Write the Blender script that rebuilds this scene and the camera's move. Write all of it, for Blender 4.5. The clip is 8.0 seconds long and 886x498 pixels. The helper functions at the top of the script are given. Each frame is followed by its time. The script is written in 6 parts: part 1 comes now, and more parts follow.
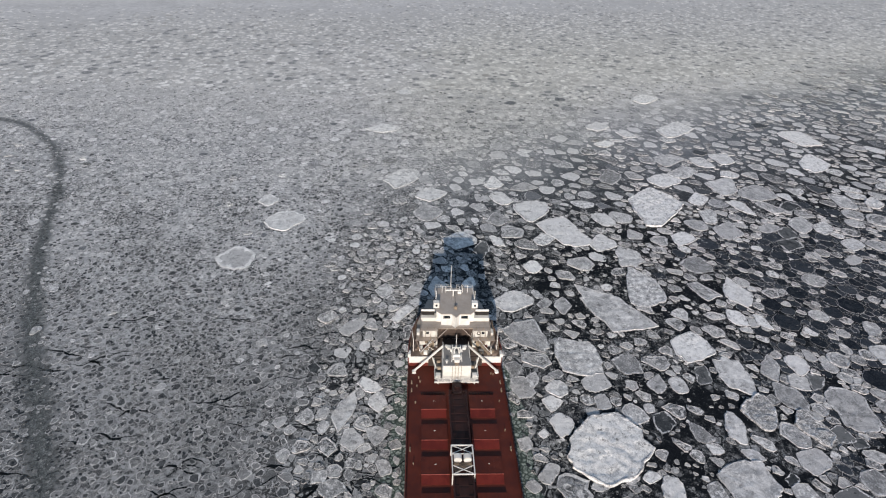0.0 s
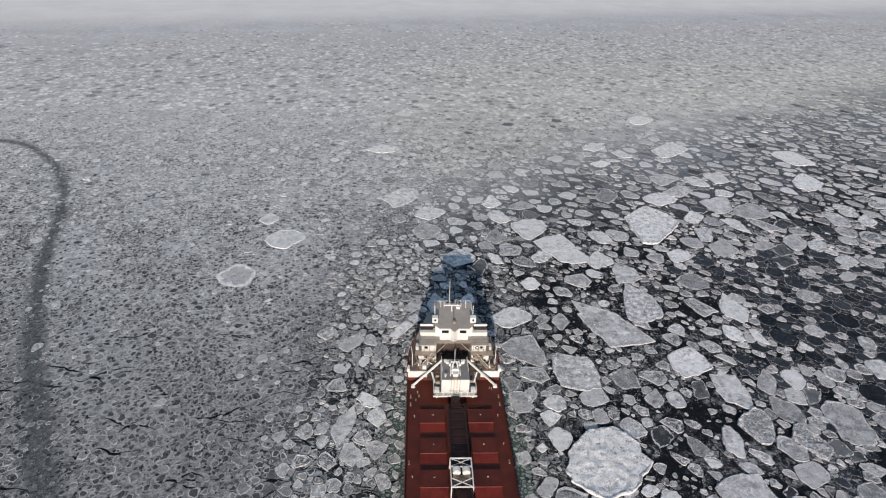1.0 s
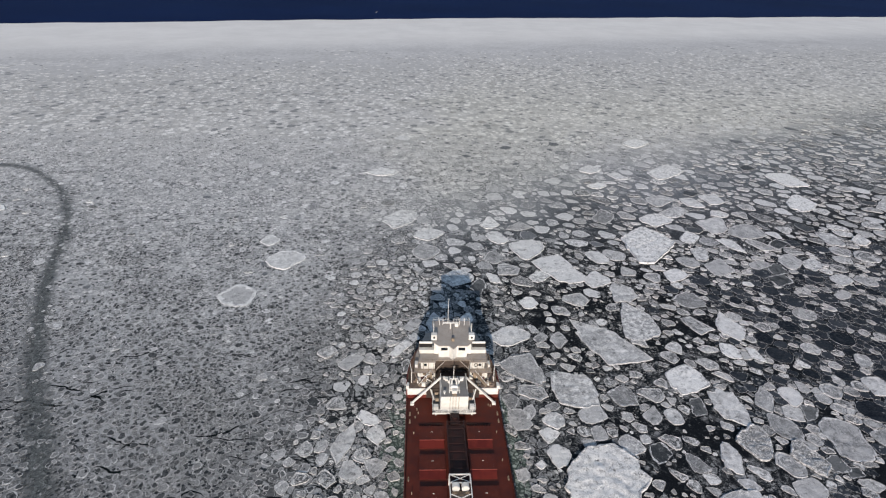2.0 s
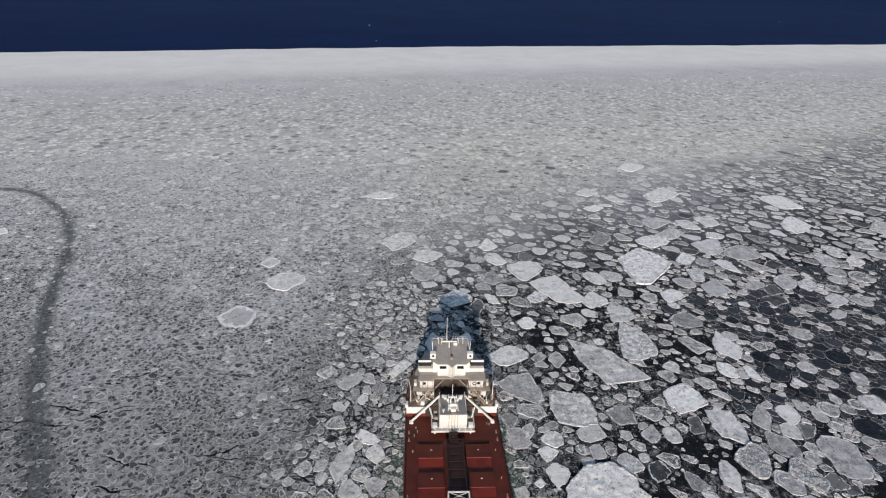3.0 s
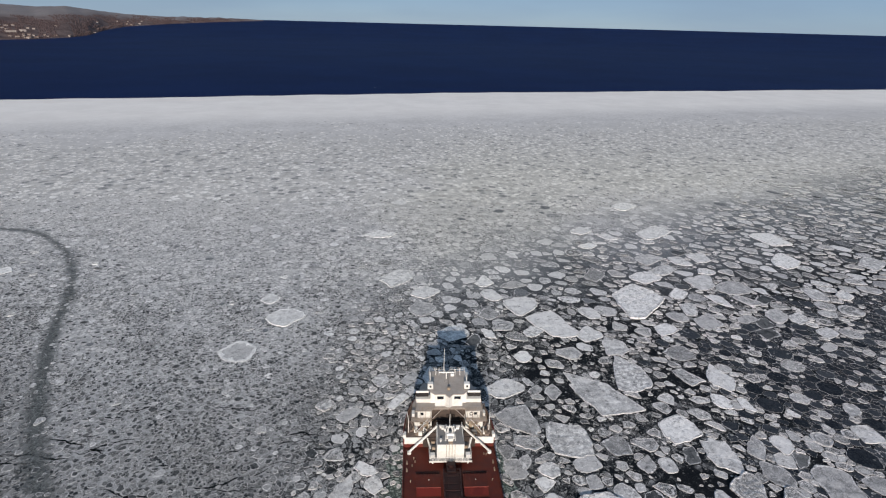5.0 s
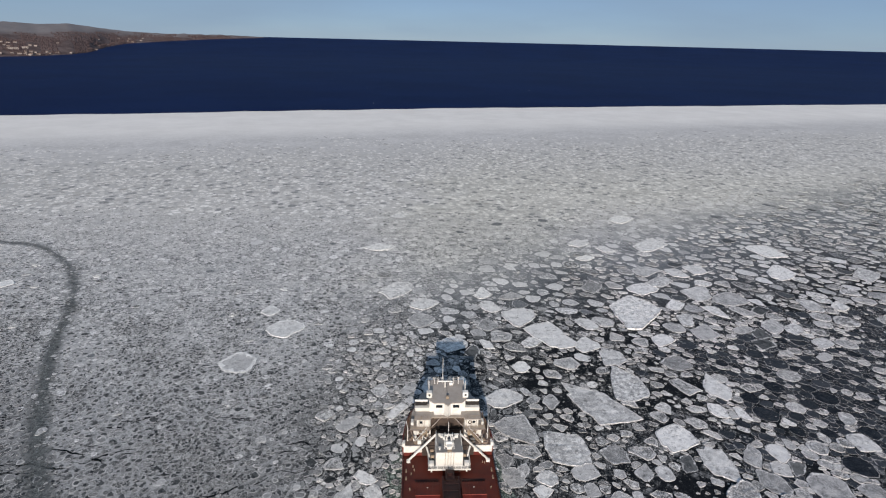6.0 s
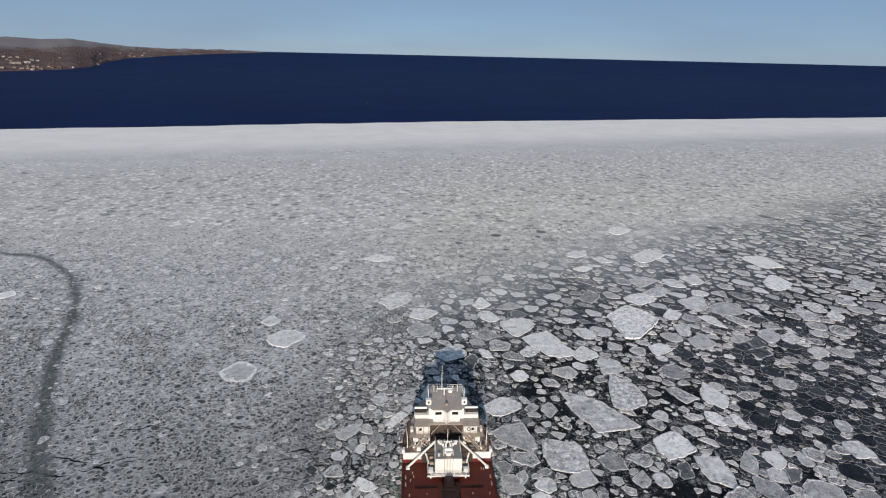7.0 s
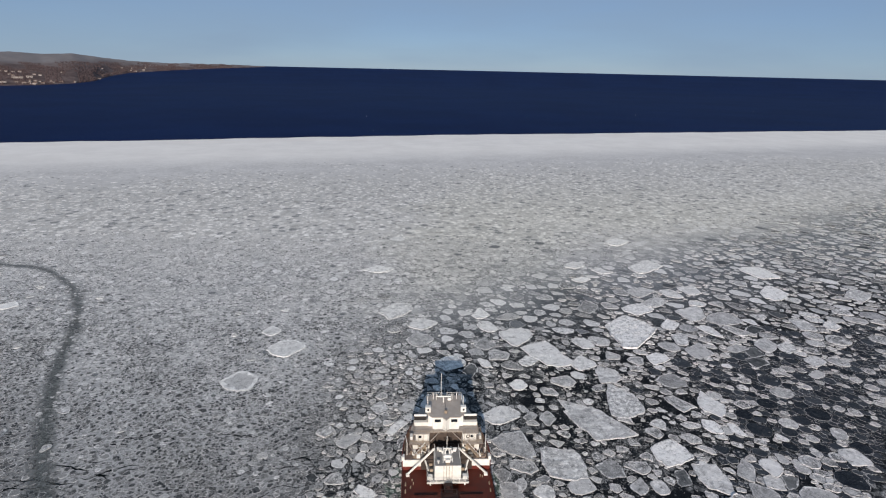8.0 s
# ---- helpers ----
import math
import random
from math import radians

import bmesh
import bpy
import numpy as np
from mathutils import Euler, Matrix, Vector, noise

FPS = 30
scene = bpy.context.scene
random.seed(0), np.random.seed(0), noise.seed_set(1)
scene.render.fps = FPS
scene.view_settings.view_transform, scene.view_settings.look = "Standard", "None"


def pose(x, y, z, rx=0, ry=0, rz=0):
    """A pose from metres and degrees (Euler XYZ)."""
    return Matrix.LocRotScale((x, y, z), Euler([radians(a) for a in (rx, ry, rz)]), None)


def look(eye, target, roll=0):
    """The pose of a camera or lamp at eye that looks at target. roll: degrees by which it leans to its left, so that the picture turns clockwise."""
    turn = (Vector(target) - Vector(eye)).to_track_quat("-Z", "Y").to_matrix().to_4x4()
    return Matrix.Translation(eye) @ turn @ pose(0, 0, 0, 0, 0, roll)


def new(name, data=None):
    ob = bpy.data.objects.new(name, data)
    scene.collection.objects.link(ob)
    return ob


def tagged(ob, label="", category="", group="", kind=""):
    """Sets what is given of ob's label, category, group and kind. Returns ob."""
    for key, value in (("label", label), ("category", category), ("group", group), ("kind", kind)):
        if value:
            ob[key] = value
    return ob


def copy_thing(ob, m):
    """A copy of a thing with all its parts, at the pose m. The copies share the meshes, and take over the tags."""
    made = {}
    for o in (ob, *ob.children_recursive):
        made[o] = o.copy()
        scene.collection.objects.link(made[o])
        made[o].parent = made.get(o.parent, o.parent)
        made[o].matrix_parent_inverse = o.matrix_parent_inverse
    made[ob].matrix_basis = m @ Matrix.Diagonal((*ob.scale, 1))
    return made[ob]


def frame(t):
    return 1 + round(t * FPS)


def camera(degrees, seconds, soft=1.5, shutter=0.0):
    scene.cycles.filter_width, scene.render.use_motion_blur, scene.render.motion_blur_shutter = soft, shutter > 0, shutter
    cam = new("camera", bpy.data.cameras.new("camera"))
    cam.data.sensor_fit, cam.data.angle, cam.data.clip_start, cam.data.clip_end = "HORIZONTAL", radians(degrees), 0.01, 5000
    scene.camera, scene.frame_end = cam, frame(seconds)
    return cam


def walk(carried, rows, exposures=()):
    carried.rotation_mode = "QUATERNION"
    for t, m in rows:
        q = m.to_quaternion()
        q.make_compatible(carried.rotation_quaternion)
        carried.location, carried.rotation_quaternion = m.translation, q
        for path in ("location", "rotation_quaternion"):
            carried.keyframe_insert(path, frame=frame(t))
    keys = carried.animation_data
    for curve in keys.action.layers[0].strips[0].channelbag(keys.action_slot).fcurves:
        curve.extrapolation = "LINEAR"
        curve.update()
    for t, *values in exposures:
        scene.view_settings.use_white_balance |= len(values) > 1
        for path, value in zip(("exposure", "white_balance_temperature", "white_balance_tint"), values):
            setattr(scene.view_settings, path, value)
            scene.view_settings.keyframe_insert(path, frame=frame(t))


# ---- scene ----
# camera: high over the ice astern of the bow, it draws slowly back and tilts up
cam = camera(75.2, 8.0, soft=1.2)
PATH = [
    (0.0, pose(-0.17, 10.80, 104.82, 57.05, -1.75, 0.06)),
    (0.5, pose(-0.09, 9.45, 104.71, 58.11, -1.73, -0.01)),
    (1.0, pose(-0.02, 8.10, 104.60, 59.27, -1.68, -0.09)),
    (1.5, pose(0.05, 6.75, 104.50, 60.47, -1.62, -0.17)),
    (3.0, pose(0.22, 2.70, 104.21, 64.22, -1.47, -0.41)),
    (3.5, pose(0.27, 1.35, 104.12, 65.42, -1.43, -0.49)),
    (4.0, pose(0.31, 0.00, 104.03, 66.55, -1.40, -0.57)),
    (4.5, pose(0.35, -1.35, 103.94, 67.59, -1.37, -0.65)),
    (6.0, pose(0.45, -5.40, 103.70, 69.95, -1.28, -0.87)),
    (6.5, pose(0.47, -6.75, 103.62, 70.60, -1.26, -0.92)),
    (7.0, pose(0.48, -8.10, 103.55, 71.24, -1.23, -0.97)),
    (7.5, pose(0.50, -9.45, 103.48, 71.88, -1.21, -1.01)),
    (8.0, pose(0.50, -10.80, 103.41, 72.54, -1.20, -1.04)),
]
walk(cam, PATH)

# ---------------------------------------------------------------- light
SUN_ELEVATION, SUN_SIDE = 19.0, 3.0
scene.view_settings.exposure = 0.43
world = bpy.data.worlds.new("winter_sky")
scene.world = world
world.use_nodes = True
wn = world.node_tree.nodes
sky = wn.new("ShaderNodeTexSky")
sky.sky_type = "NISHITA"
sky.sun_disc = False
sky.sun_elevation = radians(SUN_ELEVATION)
sky.sun_rotation = radians(180 + SUN_SIDE)
sky.altitude = 1200
sky.air_density, sky.dust_density, sky.ozone_density = 0.75, 0.05, 3.0
wn["Background"].inputs["Strength"].default_value = 0.06
tint = wn.new("ShaderNodeMix")
tint.data_type, tint.blend_type = "RGBA", "MULTIPLY"
tint.inputs[0].default_value = 1.0
tint.inputs[7].default_value = (0.72, 0.76, 0.88, 1)
world.node_tree.links.new(sky.outputs["Color"], tint.inputs[6])
# a thin veil of high cloud in streaks, all round
place = wn.new("ShaderNodeTexCoord")
flat = wn.new("ShaderNodeMapping")
flat.inputs["Scale"].default_value = (1.6, 1.6, 9.0)
world.node_tree.links.new(place.outputs["Generated"], flat.inputs["Vector"])
streaks = wn.new("ShaderNodeTexNoise")
streaks.inputs["Scale"].default_value = 1.6
streaks.inputs["Detail"].default_value = 5.0
world.node_tree.links.new(flat.outputs["Vector"], streaks.inputs["Vector"])
amount = wn.new("ShaderNodeMapRange")
for key, value in (("From Min", 0.3), ("From Max", 0.7), ("To Min", 0.56), ("To Max", 0.84)):
    amount.inputs[key].default_value = value
world.node_tree.links.new(streaks.outputs["Fac"], amount.inputs["Value"])
veil = wn.new("ShaderNodeMix")
veil.data_type = "RGBA"
veil.inputs[7].default_value = (3.1, 4.3, 5.9, 1)
world.node_tree.links.new(amount.outputs["Result"], veil.inputs[0])
world.node_tree.links.new(tint.outputs[2], veil.inputs[6])
world.node_tree.links.new(veil.outputs[2], wn["Background"].inputs["Color"])

sun = new("sun", bpy.data.lights.new("sun", "SUN"))
sun.data.energy = 3.6
sun.data.angle = radians(0.5)
sun.data.color = (1.0, 0.893, 0.79)
sa, se = radians(SUN_SIDE), radians(SUN_ELEVATION)
sun.matrix_world = look((-math.sin(sa) * math.cos(se) * 300, -math.cos(sa) * math.cos(se) * 300, math.sin(se) * 300), (0, 0, 0))


# ---------------------------------------------------------------- materials
class Nodes:
    """A small wrapper to write node materials shortly."""

    def __init__(self, name):
        self.mat = bpy.data.materials.new(name)
        self.mat.use_nodes = True
        self.tree = self.mat.node_tree
        self.bsdf = self.tree.nodes["Principled BSDF"]
        self.pos = self.add("ShaderNodeNewGeometry").outputs["Position"]

    def add(self, kind, **values):
        node = self.tree.nodes.new(kind)
        for key, value in values.items():
            node.inputs[key].default_value = value
        return node

    def link(self, a, b):
        self.tree.links.new(a, b)

    def noise(self, scale, detail=4.0, rough=0.6, coords=None, distort=0.0):
        n = self.add("ShaderNodeTexNoise", Scale=scale, Detail=detail, Roughness=rough, Distortion=distort)
        self.link(coords or self.pos, n.inputs["Vector"])
        return n.outputs["Fac"]

    def voronoi(self, scale, feature="F1", coords=None, randomness=1.0):
        n = self.add("ShaderNodeTexVoronoi")
        n.feature = feature
        n.inputs["Scale"].default_value = scale
        n.inputs["Randomness"].default_value = randomness
        self.link(coords or self.pos, n.inputs["Vector"])
        return n

    def warp(self, scale, amount, coords=None):
        """Places shifted about by a noise, so that what is drawn on them runs crooked."""
        n = self.add("ShaderNodeTexNoise", Scale=scale, Detail=3.0, Roughness=0.6)
        self.link(coords or self.pos, n.inputs["Vector"])
        out = self.tree.nodes.new("ShaderNodeVectorMath")
        out.operation = "MULTIPLY_ADD"
        self.link(n.outputs["Color"], out.inputs[0])
        out.inputs[1].default_value = (amount, amount, 0.0)
        self.link(coords or self.pos, out.inputs[2])
        return out.outputs[0]

    def own_tone(self, cells):
        """One random value for each cell of a Voronoi texture."""
        n = self.tree.nodes.new("ShaderNodeSeparateColor")
        self.link(cells.outputs["Color"], n.inputs[0])
        return n.outputs[0]

    def maths(self, op, a, b=0.0, c=0.0):
        n = self.tree.nodes.new("ShaderNodeMath")
        n.operation = op
        for i, v in enumerate((a, b, c)):
            if isinstance(v, (int, float)):
                n.inputs[i].default_value = v
            else:
                self.link(v, n.inputs[i])
        return n.outputs[0]

    def span(self, v, a, b, c=0.0, d=1.0):
        n = self.tree.nodes.new("ShaderNodeMapRange")
        n.interpolation_type = "SMOOTHSTEP"
        self.link(v, n.inputs["Value"])
        for key, x in (("From Min", a), ("From Max", b), ("To Min", c), ("To Max", d)):
            n.inputs[key].default_value = x
        return n.outputs["Result"]

    def ramp(self, v, *stops):
        n = self.tree.nodes.new("ShaderNodeValToRGB")
        while len(n.color_ramp.elements) < len(stops):
            n.color_ramp.elements.new(0.5)
        for e, (p, col) in zip(n.color_ramp.elements, stops):
            e.position, e.color = p, (*col, 1)
        self.link(v, n.inputs["Fac"])
        return n.outputs["Color"]

    def mix(self, fac, a, b, mode="MIX"):
        n = self.tree.nodes.new("ShaderNodeMix")
        n.data_type, n.blend_type = "RGBA", mode
        for key, v in ((0, fac), (6, a), (7, b)):
            if isinstance(v, (int, float)):
                n.inputs[key].default_value = v
            elif isinstance(v, tuple):
                n.inputs[key].default_value = (*v, 1)
            else:
                self.link(v, n.inputs[key])
        return n.outputs[2]

    def bump(self, height, strength, distance):
        n = self.add("ShaderNodeBump", Strength=strength, Distance=distance)
        self.link(height, n.inputs["Height"])
        self.link(n.outputs["Normal"], self.bsdf.inputs["Normal"])

    def done(self, color, rough=0.6, metal=0.0, spec=0.5, ior=1.45):
        if isinstance(color, tuple):
            self.bsdf.inputs["Base Color"].default_value = (*color, 1)
        else:
            self.link(color, self.bsdf.inputs["Base Color"])
        if isinstance(rough, (int, float)):
            self.bsdf.inputs["Roughness"].default_value = rough
        else:
            self.link(rough, self.bsdf.inputs["Roughness"])
        self.bsdf.inputs["Metallic"].default_value = metal
        self.bsdf.inputs["IOR"].default_value = ior
        self.bsdf.inputs["Specular IOR Level"].default_value = spec
        return self.mat


def ice_cast(n):
    """The ice's cast: near neutral to port, faintly pink to starboard, beige in the field between."""
    sep = n.tree.nodes.new("ShaderNodeSeparateXYZ")
    n.link(n.pos, sep.inputs[0])
    wob = n.maths("MULTIPLY", n.maths("SUBTRACT", n.noise(0.011, 4, 0.65), 0.5), 160.0)
    x = n.maths("ADD", n.maths("SUBTRACT", sep.outputs[0], n.maths("MULTIPLY", sep.outputs[1], 0.12)), wob)
    port = n.span(x, -120.0, -40.0, 1.0, 0.0)
    starb = n.span(x, 0.0, 70.0)
    near = n.span(sep.outputs[1], 200.0, 420.0, 1.0, 0.0)
    col = n.mix(n.maths("MULTIPLY", port, near), (1.0, 0.988, 0.975), (0.985, 0.982, 0.980))
    beige = n.maths("MULTIPLY", n.span(x, -90.0, -20.0), n.maths("MULTIPLY", n.span(sep.outputs[1], 190.0, 270.0), n.span(sep.outputs[1], 380.0, 600.0, 1.0, 0.0)))
    col = n.mix(beige, col, (1.0, 0.985, 0.93))
    return n.mix(n.maths("MULTIPLY", starb, near), col, (1.0, 0.980, 0.990))


def ice_material(name, low, high, snow, snow_cover, island=True, grain=1.0, dark=0.55, seams=0.5, wet=0.0, wet_tone=(0.05, 0.056, 0.058), relief=0.5):
    """Floating ice: a tone of its own for each floe, cloudy patches, frost in drifts, slush seams frozen in, pits dark
    as wet ice and shaded crevices.
    """
    n = Nodes(name)
    if island:
        own = n.tree.nodes.new("ShaderNodeNewGeometry").outputs["Random Per Island"]
    else:
        own = n.tree.nodes.new("ShaderNodeObjectInfo").outputs["Random"]
    cloud = n.noise(0.30 * grain, 6, 0.68, distort=0.8)
    fine = n.noise(2.2 * grain, 7, 0.75, distort=0.5)
    tone = n.maths("ADD", n.maths("MULTIPLY", own, 0.50 if island else 0.32), n.maths("MULTIPLY", cloud, 0.75 if island else 1.0))
    col = n.mix(n.span(tone, 0.28, 0.95) if island else n.span(tone, 0.48, 0.84), low, high)
    other = n.maths("FRACT", n.maths("MULTIPLY", own, 37.3))
    drift = n.maths("ADD", n.maths("MULTIPLY", fine, 0.55), n.maths("MULTIPLY", n.noise(0.75 * grain, 4, 0.6), 0.55))
    drift = n.maths("ADD", drift, n.maths("MULTIPLY", n.maths("SUBTRACT", other, 0.5), 0.22))
    col = n.mix(n.span(drift, 0.70 - snow_cover, 0.80 - snow_cover * 0.7), col, snow)
    vein = n.maths("ABSOLUTE", n.maths("SUBTRACT", n.noise(0.55 * grain, 5, 0.6, distort=1.6), 0.5))
    col = n.mix(n.maths("MULTIPLY", n.span(vein, 0.0, 0.035, 1.0, 0.0), seams), col, snow)
    # pits darken the colour, painting crevice shade along with wet spots
    pits = n.span(n.maths("ADD", n.maths("MULTIPLY", n.noise(1.1 * grain, 6, 0.78), 0.55), n.maths("MULTIPLY", n.noise(0.42 * grain, 4, 0.65), 0.45)), 0.35, 0.47, dark, 1.0)
    col = n.mix(1.0, col, n.mix(pits, (0.0, 0.0, 0.0), (1.0, 1.0, 1.0)), "MULTIPLY")
    grit = n.span(n.noise(3.6 * grain, 4, 0.75), 0.3, 0.7, 0.84, 1.12)
    col = n.mix(1.0, col, n.mix(grit, (0.0, 0.0, 0.0), (1.0, 1.0, 1.0)), "MULTIPLY")
    if wet:
        col = n.mix(n.maths("LESS_THAN", other, wet), col, n.mix(n.span(fine, 0.35, 0.75), wet_tone, tuple(0.03 + 3.0 * w for w in wet_tone)))
    col = n.mix(1.0, col, ice_cast(n), "MULTIPLY")
    n.bump(n.maths("ADD", fine, n.maths("MULTIPLY", cloud, 0.8)), relief, 0.11)
    return n.done(col, 0.7, spec=0.3, ior=1.12)


snow_ice = ice_material("snow_covered_ice", (0.25, 0.252, 0.253), (0.60, 0.60, 0.595), (0.90, 0.90, 0.885), 0.14, False, grain=1.1, dark=0.15, seams=0.9, relief=1.3)
fresh_ice = ice_material("fresh_snow_ice", (0.52, 0.52, 0.515), (0.80, 0.80, 0.79), (0.92, 0.92, 0.91), 0.15, False, dark=0.5)
pale_ice = ice_material("pale_ice", (0.32, 0.324, 0.328), (0.72, 0.72, 0.715), (0.88, 0.88, 0.87), 0.17, False, grain=0.9, dark=0.35, relief=0.7)
grey_ice = ice_material("grey_ice", (0.20, 0.205, 0.208), (0.50, 0.50, 0.50), (0.76, 0.76, 0.76), 0.11, False, grain=1.1, dark=0.3, seams=0.5)
dark_ice = ice_material("dark_thin_ice", (0.045, 0.051, 0.056), (0.17, 0.178, 0.182), (0.36, 0.36, 0.36), 0.0, False, dark=0.6, seams=0.1)
pancake_top = ice_material("pancake_ice_top", (0.075, 0.079, 0.082), (0.25, 0.254, 0.257), (0.46, 0.46, 0.46), 0.06, dark=0.4, seams=0.5, wet=0.40, wet_tone=(0.042, 0.045, 0.048))
loose_top = ice_material("loose_floe_top", (0.11, 0.115, 0.118), (0.50, 0.50, 0.495), (0.84, 0.84, 0.83), 0.14, grain=1.2, dark=0.2, seams=0.6, wet=0.16, wet_tone=(0.045, 0.05, 0.055))
field_top = ice_material("field_ice_top", (0.25, 0.255, 0.26), (0.52, 0.52, 0.52), (0.76, 0.76, 0.76), 0.09, dark=0.42, wet=0.24, wet_tone=(0.082, 0.086, 0.088))
field_floe_top = ice_material("field_floe_top", (0.22, 0.225, 0.235), (0.66, 0.66, 0.66), (0.82, 0.82, 0.82), 0.12, grain=1.0, dark=0.45, wet=0.05, wet_tone=(0.10, 0.106, 0.114), relief=0.5)
far_top = ice_material("far_field_top", (0.35, 0.346, 0.335), (0.76, 0.75, 0.73), (0.88, 0.875, 0.86), 0.14, grain=0.5, dark=0.6, seams=0.2, wet=0.11, wet_tone=(0.16, 0.164, 0.168), relief=0.08)
nilas_top = ice_material("nilas_top", (0.010, 0.014, 0.021), (0.052, 0.062, 0.076), (0.30, 0.30, 0.30), -0.06, seams=0.12)
crumb_top = ice_material("crumbling_floe_top", (0.07, 0.075, 0.08), (0.34, 0.345, 0.35), (0.72, 0.72, 0.71), 0.08, grain=1.7, dark=0.2, seams=0.5, relief=0.9)
brash_top = ice_material("brash_top", (0.03, 0.034, 0.036), (0.26, 0.265, 0.265), (0.60, 0.60, 0.59), 0.07, True, 2.2, dark=0.3, wet=0.34, wet_tone=(0.015, 0.018, 0.021))
pancake_rim = ice_material("pancake_rim_slush", (0.28, 0.285, 0.29), (0.58, 0.58, 0.58), (0.74, 0.74, 0.74), 0.10, True, 1.6, dark=0.45)
single_top = ice_material("single_floe_top", (0.13, 0.135, 0.138), (0.50, 0.50, 0.495), (0.84, 0.84, 0.83), 0.13, False, grain=1.3, dark=0.22, seams=0.6)
single_crumb = ice_material("single_crumbling_top", (0.09, 0.095, 0.10), (0.38, 0.385, 0.39), (0.74, 0.74, 0.73), 0.09, False, grain=1.6, dark=0.2, seams=0.6, relief=0.9)
rim_ice = ice_material("rim_slush", (0.22, 0.225, 0.23), (0.55, 0.55, 0.55), (0.78, 0.78, 0.78), 0.13, True, 1.8, dark=0.25)
field_rim = ice_material("field_rim_slush", (0.42, 0.425, 0.43), (0.72, 0.72, 0.72), (0.88, 0.88, 0.88), 0.20, True, 1.6, dark=0.6)


def water_material():
    n = Nodes("lake_water")
    swell = n.noise(0.02, 3, 0.5)
    chop = n.noise(0.35, 4, 0.6)
    col = n.mix(n.span(n.noise(0.004, 4, 0.6), 0.35, 0.65), (0.0022, 0.0085, 0.046), (0.0035, 0.0125, 0.060))
    n.bump(n.maths("ADD", chop, swell), 0.5, 0.25)
    return n.done(col, 0.45, spec=0.18, ior=1.06)


def slush_material():
    """What lies between the floes: brash in dark water to starboard, frozen pancakes with dark hearts to port, closed pack ahead."""
    n = Nodes("slush")
    sep = n.tree.nodes.new("ShaderNodeSeparateXYZ")
    n.link(n.pos, sep.inputs[0])
    x, y = sep.outputs[0], sep.outputs[1]
    wob = n.maths("MULTIPLY", n.maths("SUBTRACT", n.noise(0.012, 4, 0.6), 0.5), 120.0)
    fine = n.noise(1.3, 7, 0.8, distort=0.7)
    grit = n.noise(4.5, 4, 0.75)
    patch = n.noise(0.06, 6, 0.7)
    # the compact field: all that lies ahead and to port
    ahead = n.span(n.maths("ADD", n.maths("SUBTRACT", y, n.maths("MULTIPLY", x, 0.65)), n.maths("MULTIPLY", wob, 0.7)), 185.0, 268.0)
    port = n.span(n.maths("ADD", n.maths("ADD", x, n.maths("MULTIPLY", y, -0.06)), n.maths("MULTIPLY", wob, 0.35)), -62.0, -28.0, 1.0, 0.0)
    compact = n.maths("MAXIMUM", ahead, n.maths("MULTIPLY", port, n.span(n.maths("ADD", y, n.maths("MULTIPLY", wob, 0.4)), 120.0, 235.0, 0.0, 0.7)))

    # brash: crumbs of all sizes, crooked shards, wisps of white slush, thin plates, black water in places
    crooked = n.warp(0.8, 2.2)
    shards = n.voronoi(0.85, "F1", crooked)
    shard_edge = n.span(n.voronoi(0.85, "DISTANCE_TO_EDGE", crooked).outputs["Distance"], 0.02, 0.10)
    shard = n.own_tone(shards)
    crumbs = n.warp(1.8, 1.0)
    crumb = n.own_tone(n.voronoi(1.9, "F1", crumbs))
    crumb_edge = n.span(n.voronoi(1.9, "DISTANCE_TO_EDGE", crumbs).outputs["Distance"], 0.02, 0.16)
    cover = n.span(n.maths("ADD", n.maths("MULTIPLY", patch, 0.55), n.maths("MULTIPLY", n.noise(0.35, 5, 0.7), 0.5)), 0.50, 0.68)
    white = n.maths("MULTIPLY", n.maths("MULTIPLY", n.maths("POWER", crumb, 1.9), crumb_edge), n.maths("MULTIPLY", cover, n.span(grit, 0.3, 0.6, 0.5, 1.0)))
    loose = n.mix(white, (0.009, 0.011, 0.014), (0.60, 0.61, 0.61))
    plate = n.mix(n.span(fine, 0.35, 0.7), (0.05, 0.055, 0.06), (0.30, 0.305, 0.31))
    loose = n.mix(n.maths("MULTIPLY", n.span(shard, 0.62, 0.68), n.span(cover, 0.2, 0.8, 0.0, 0.8)), loose, n.mix(shard_edge, (0.55, 0.555, 0.56), plate))
    wisp = n.maths("ABSOLUTE", n.maths("SUBTRACT", n.noise(0.75, 6, 0.62, distort=2.2), 0.5))
    loose = n.mix(n.maths("MULTIPLY", n.span(wisp, 0.0, 0.026, 1.0, 0.0), n.span(cover, 0.1, 0.8, 0.04, 0.8)), loose, (0.46, 0.47, 0.47))
    # rubble: small crushed floes with ring upon ring of frozen slush, thickest beside the ship
    curled = n.warp(0.45, 3.0)
    depth = n.voronoi(0.40, "DISTANCE_TO_EDGE", curled).outputs["Distance"]
    depth = n.maths("ADD", depth, n.maths("MULTIPLY", n.maths("SUBTRACT", fine, 0.5), 0.16))
    stone = n.own_tone(n.voronoi(0.40, "F1", curled))
    rubble = n.mix(n.span(n.maths("ADD", n.maths("MULTIPLY", stone, 0.55), n.maths("MULTIPLY", fine, 0.45)), 0.25, 0.75), (0.035, 0.038, 0.041), (0.29, 0.295, 0.30))
    outer = n.span(n.maths("ABSOLUTE", n.maths("SUBTRACT", depth, 0.115)), 0.0, 0.05, 1.0, 0.0)
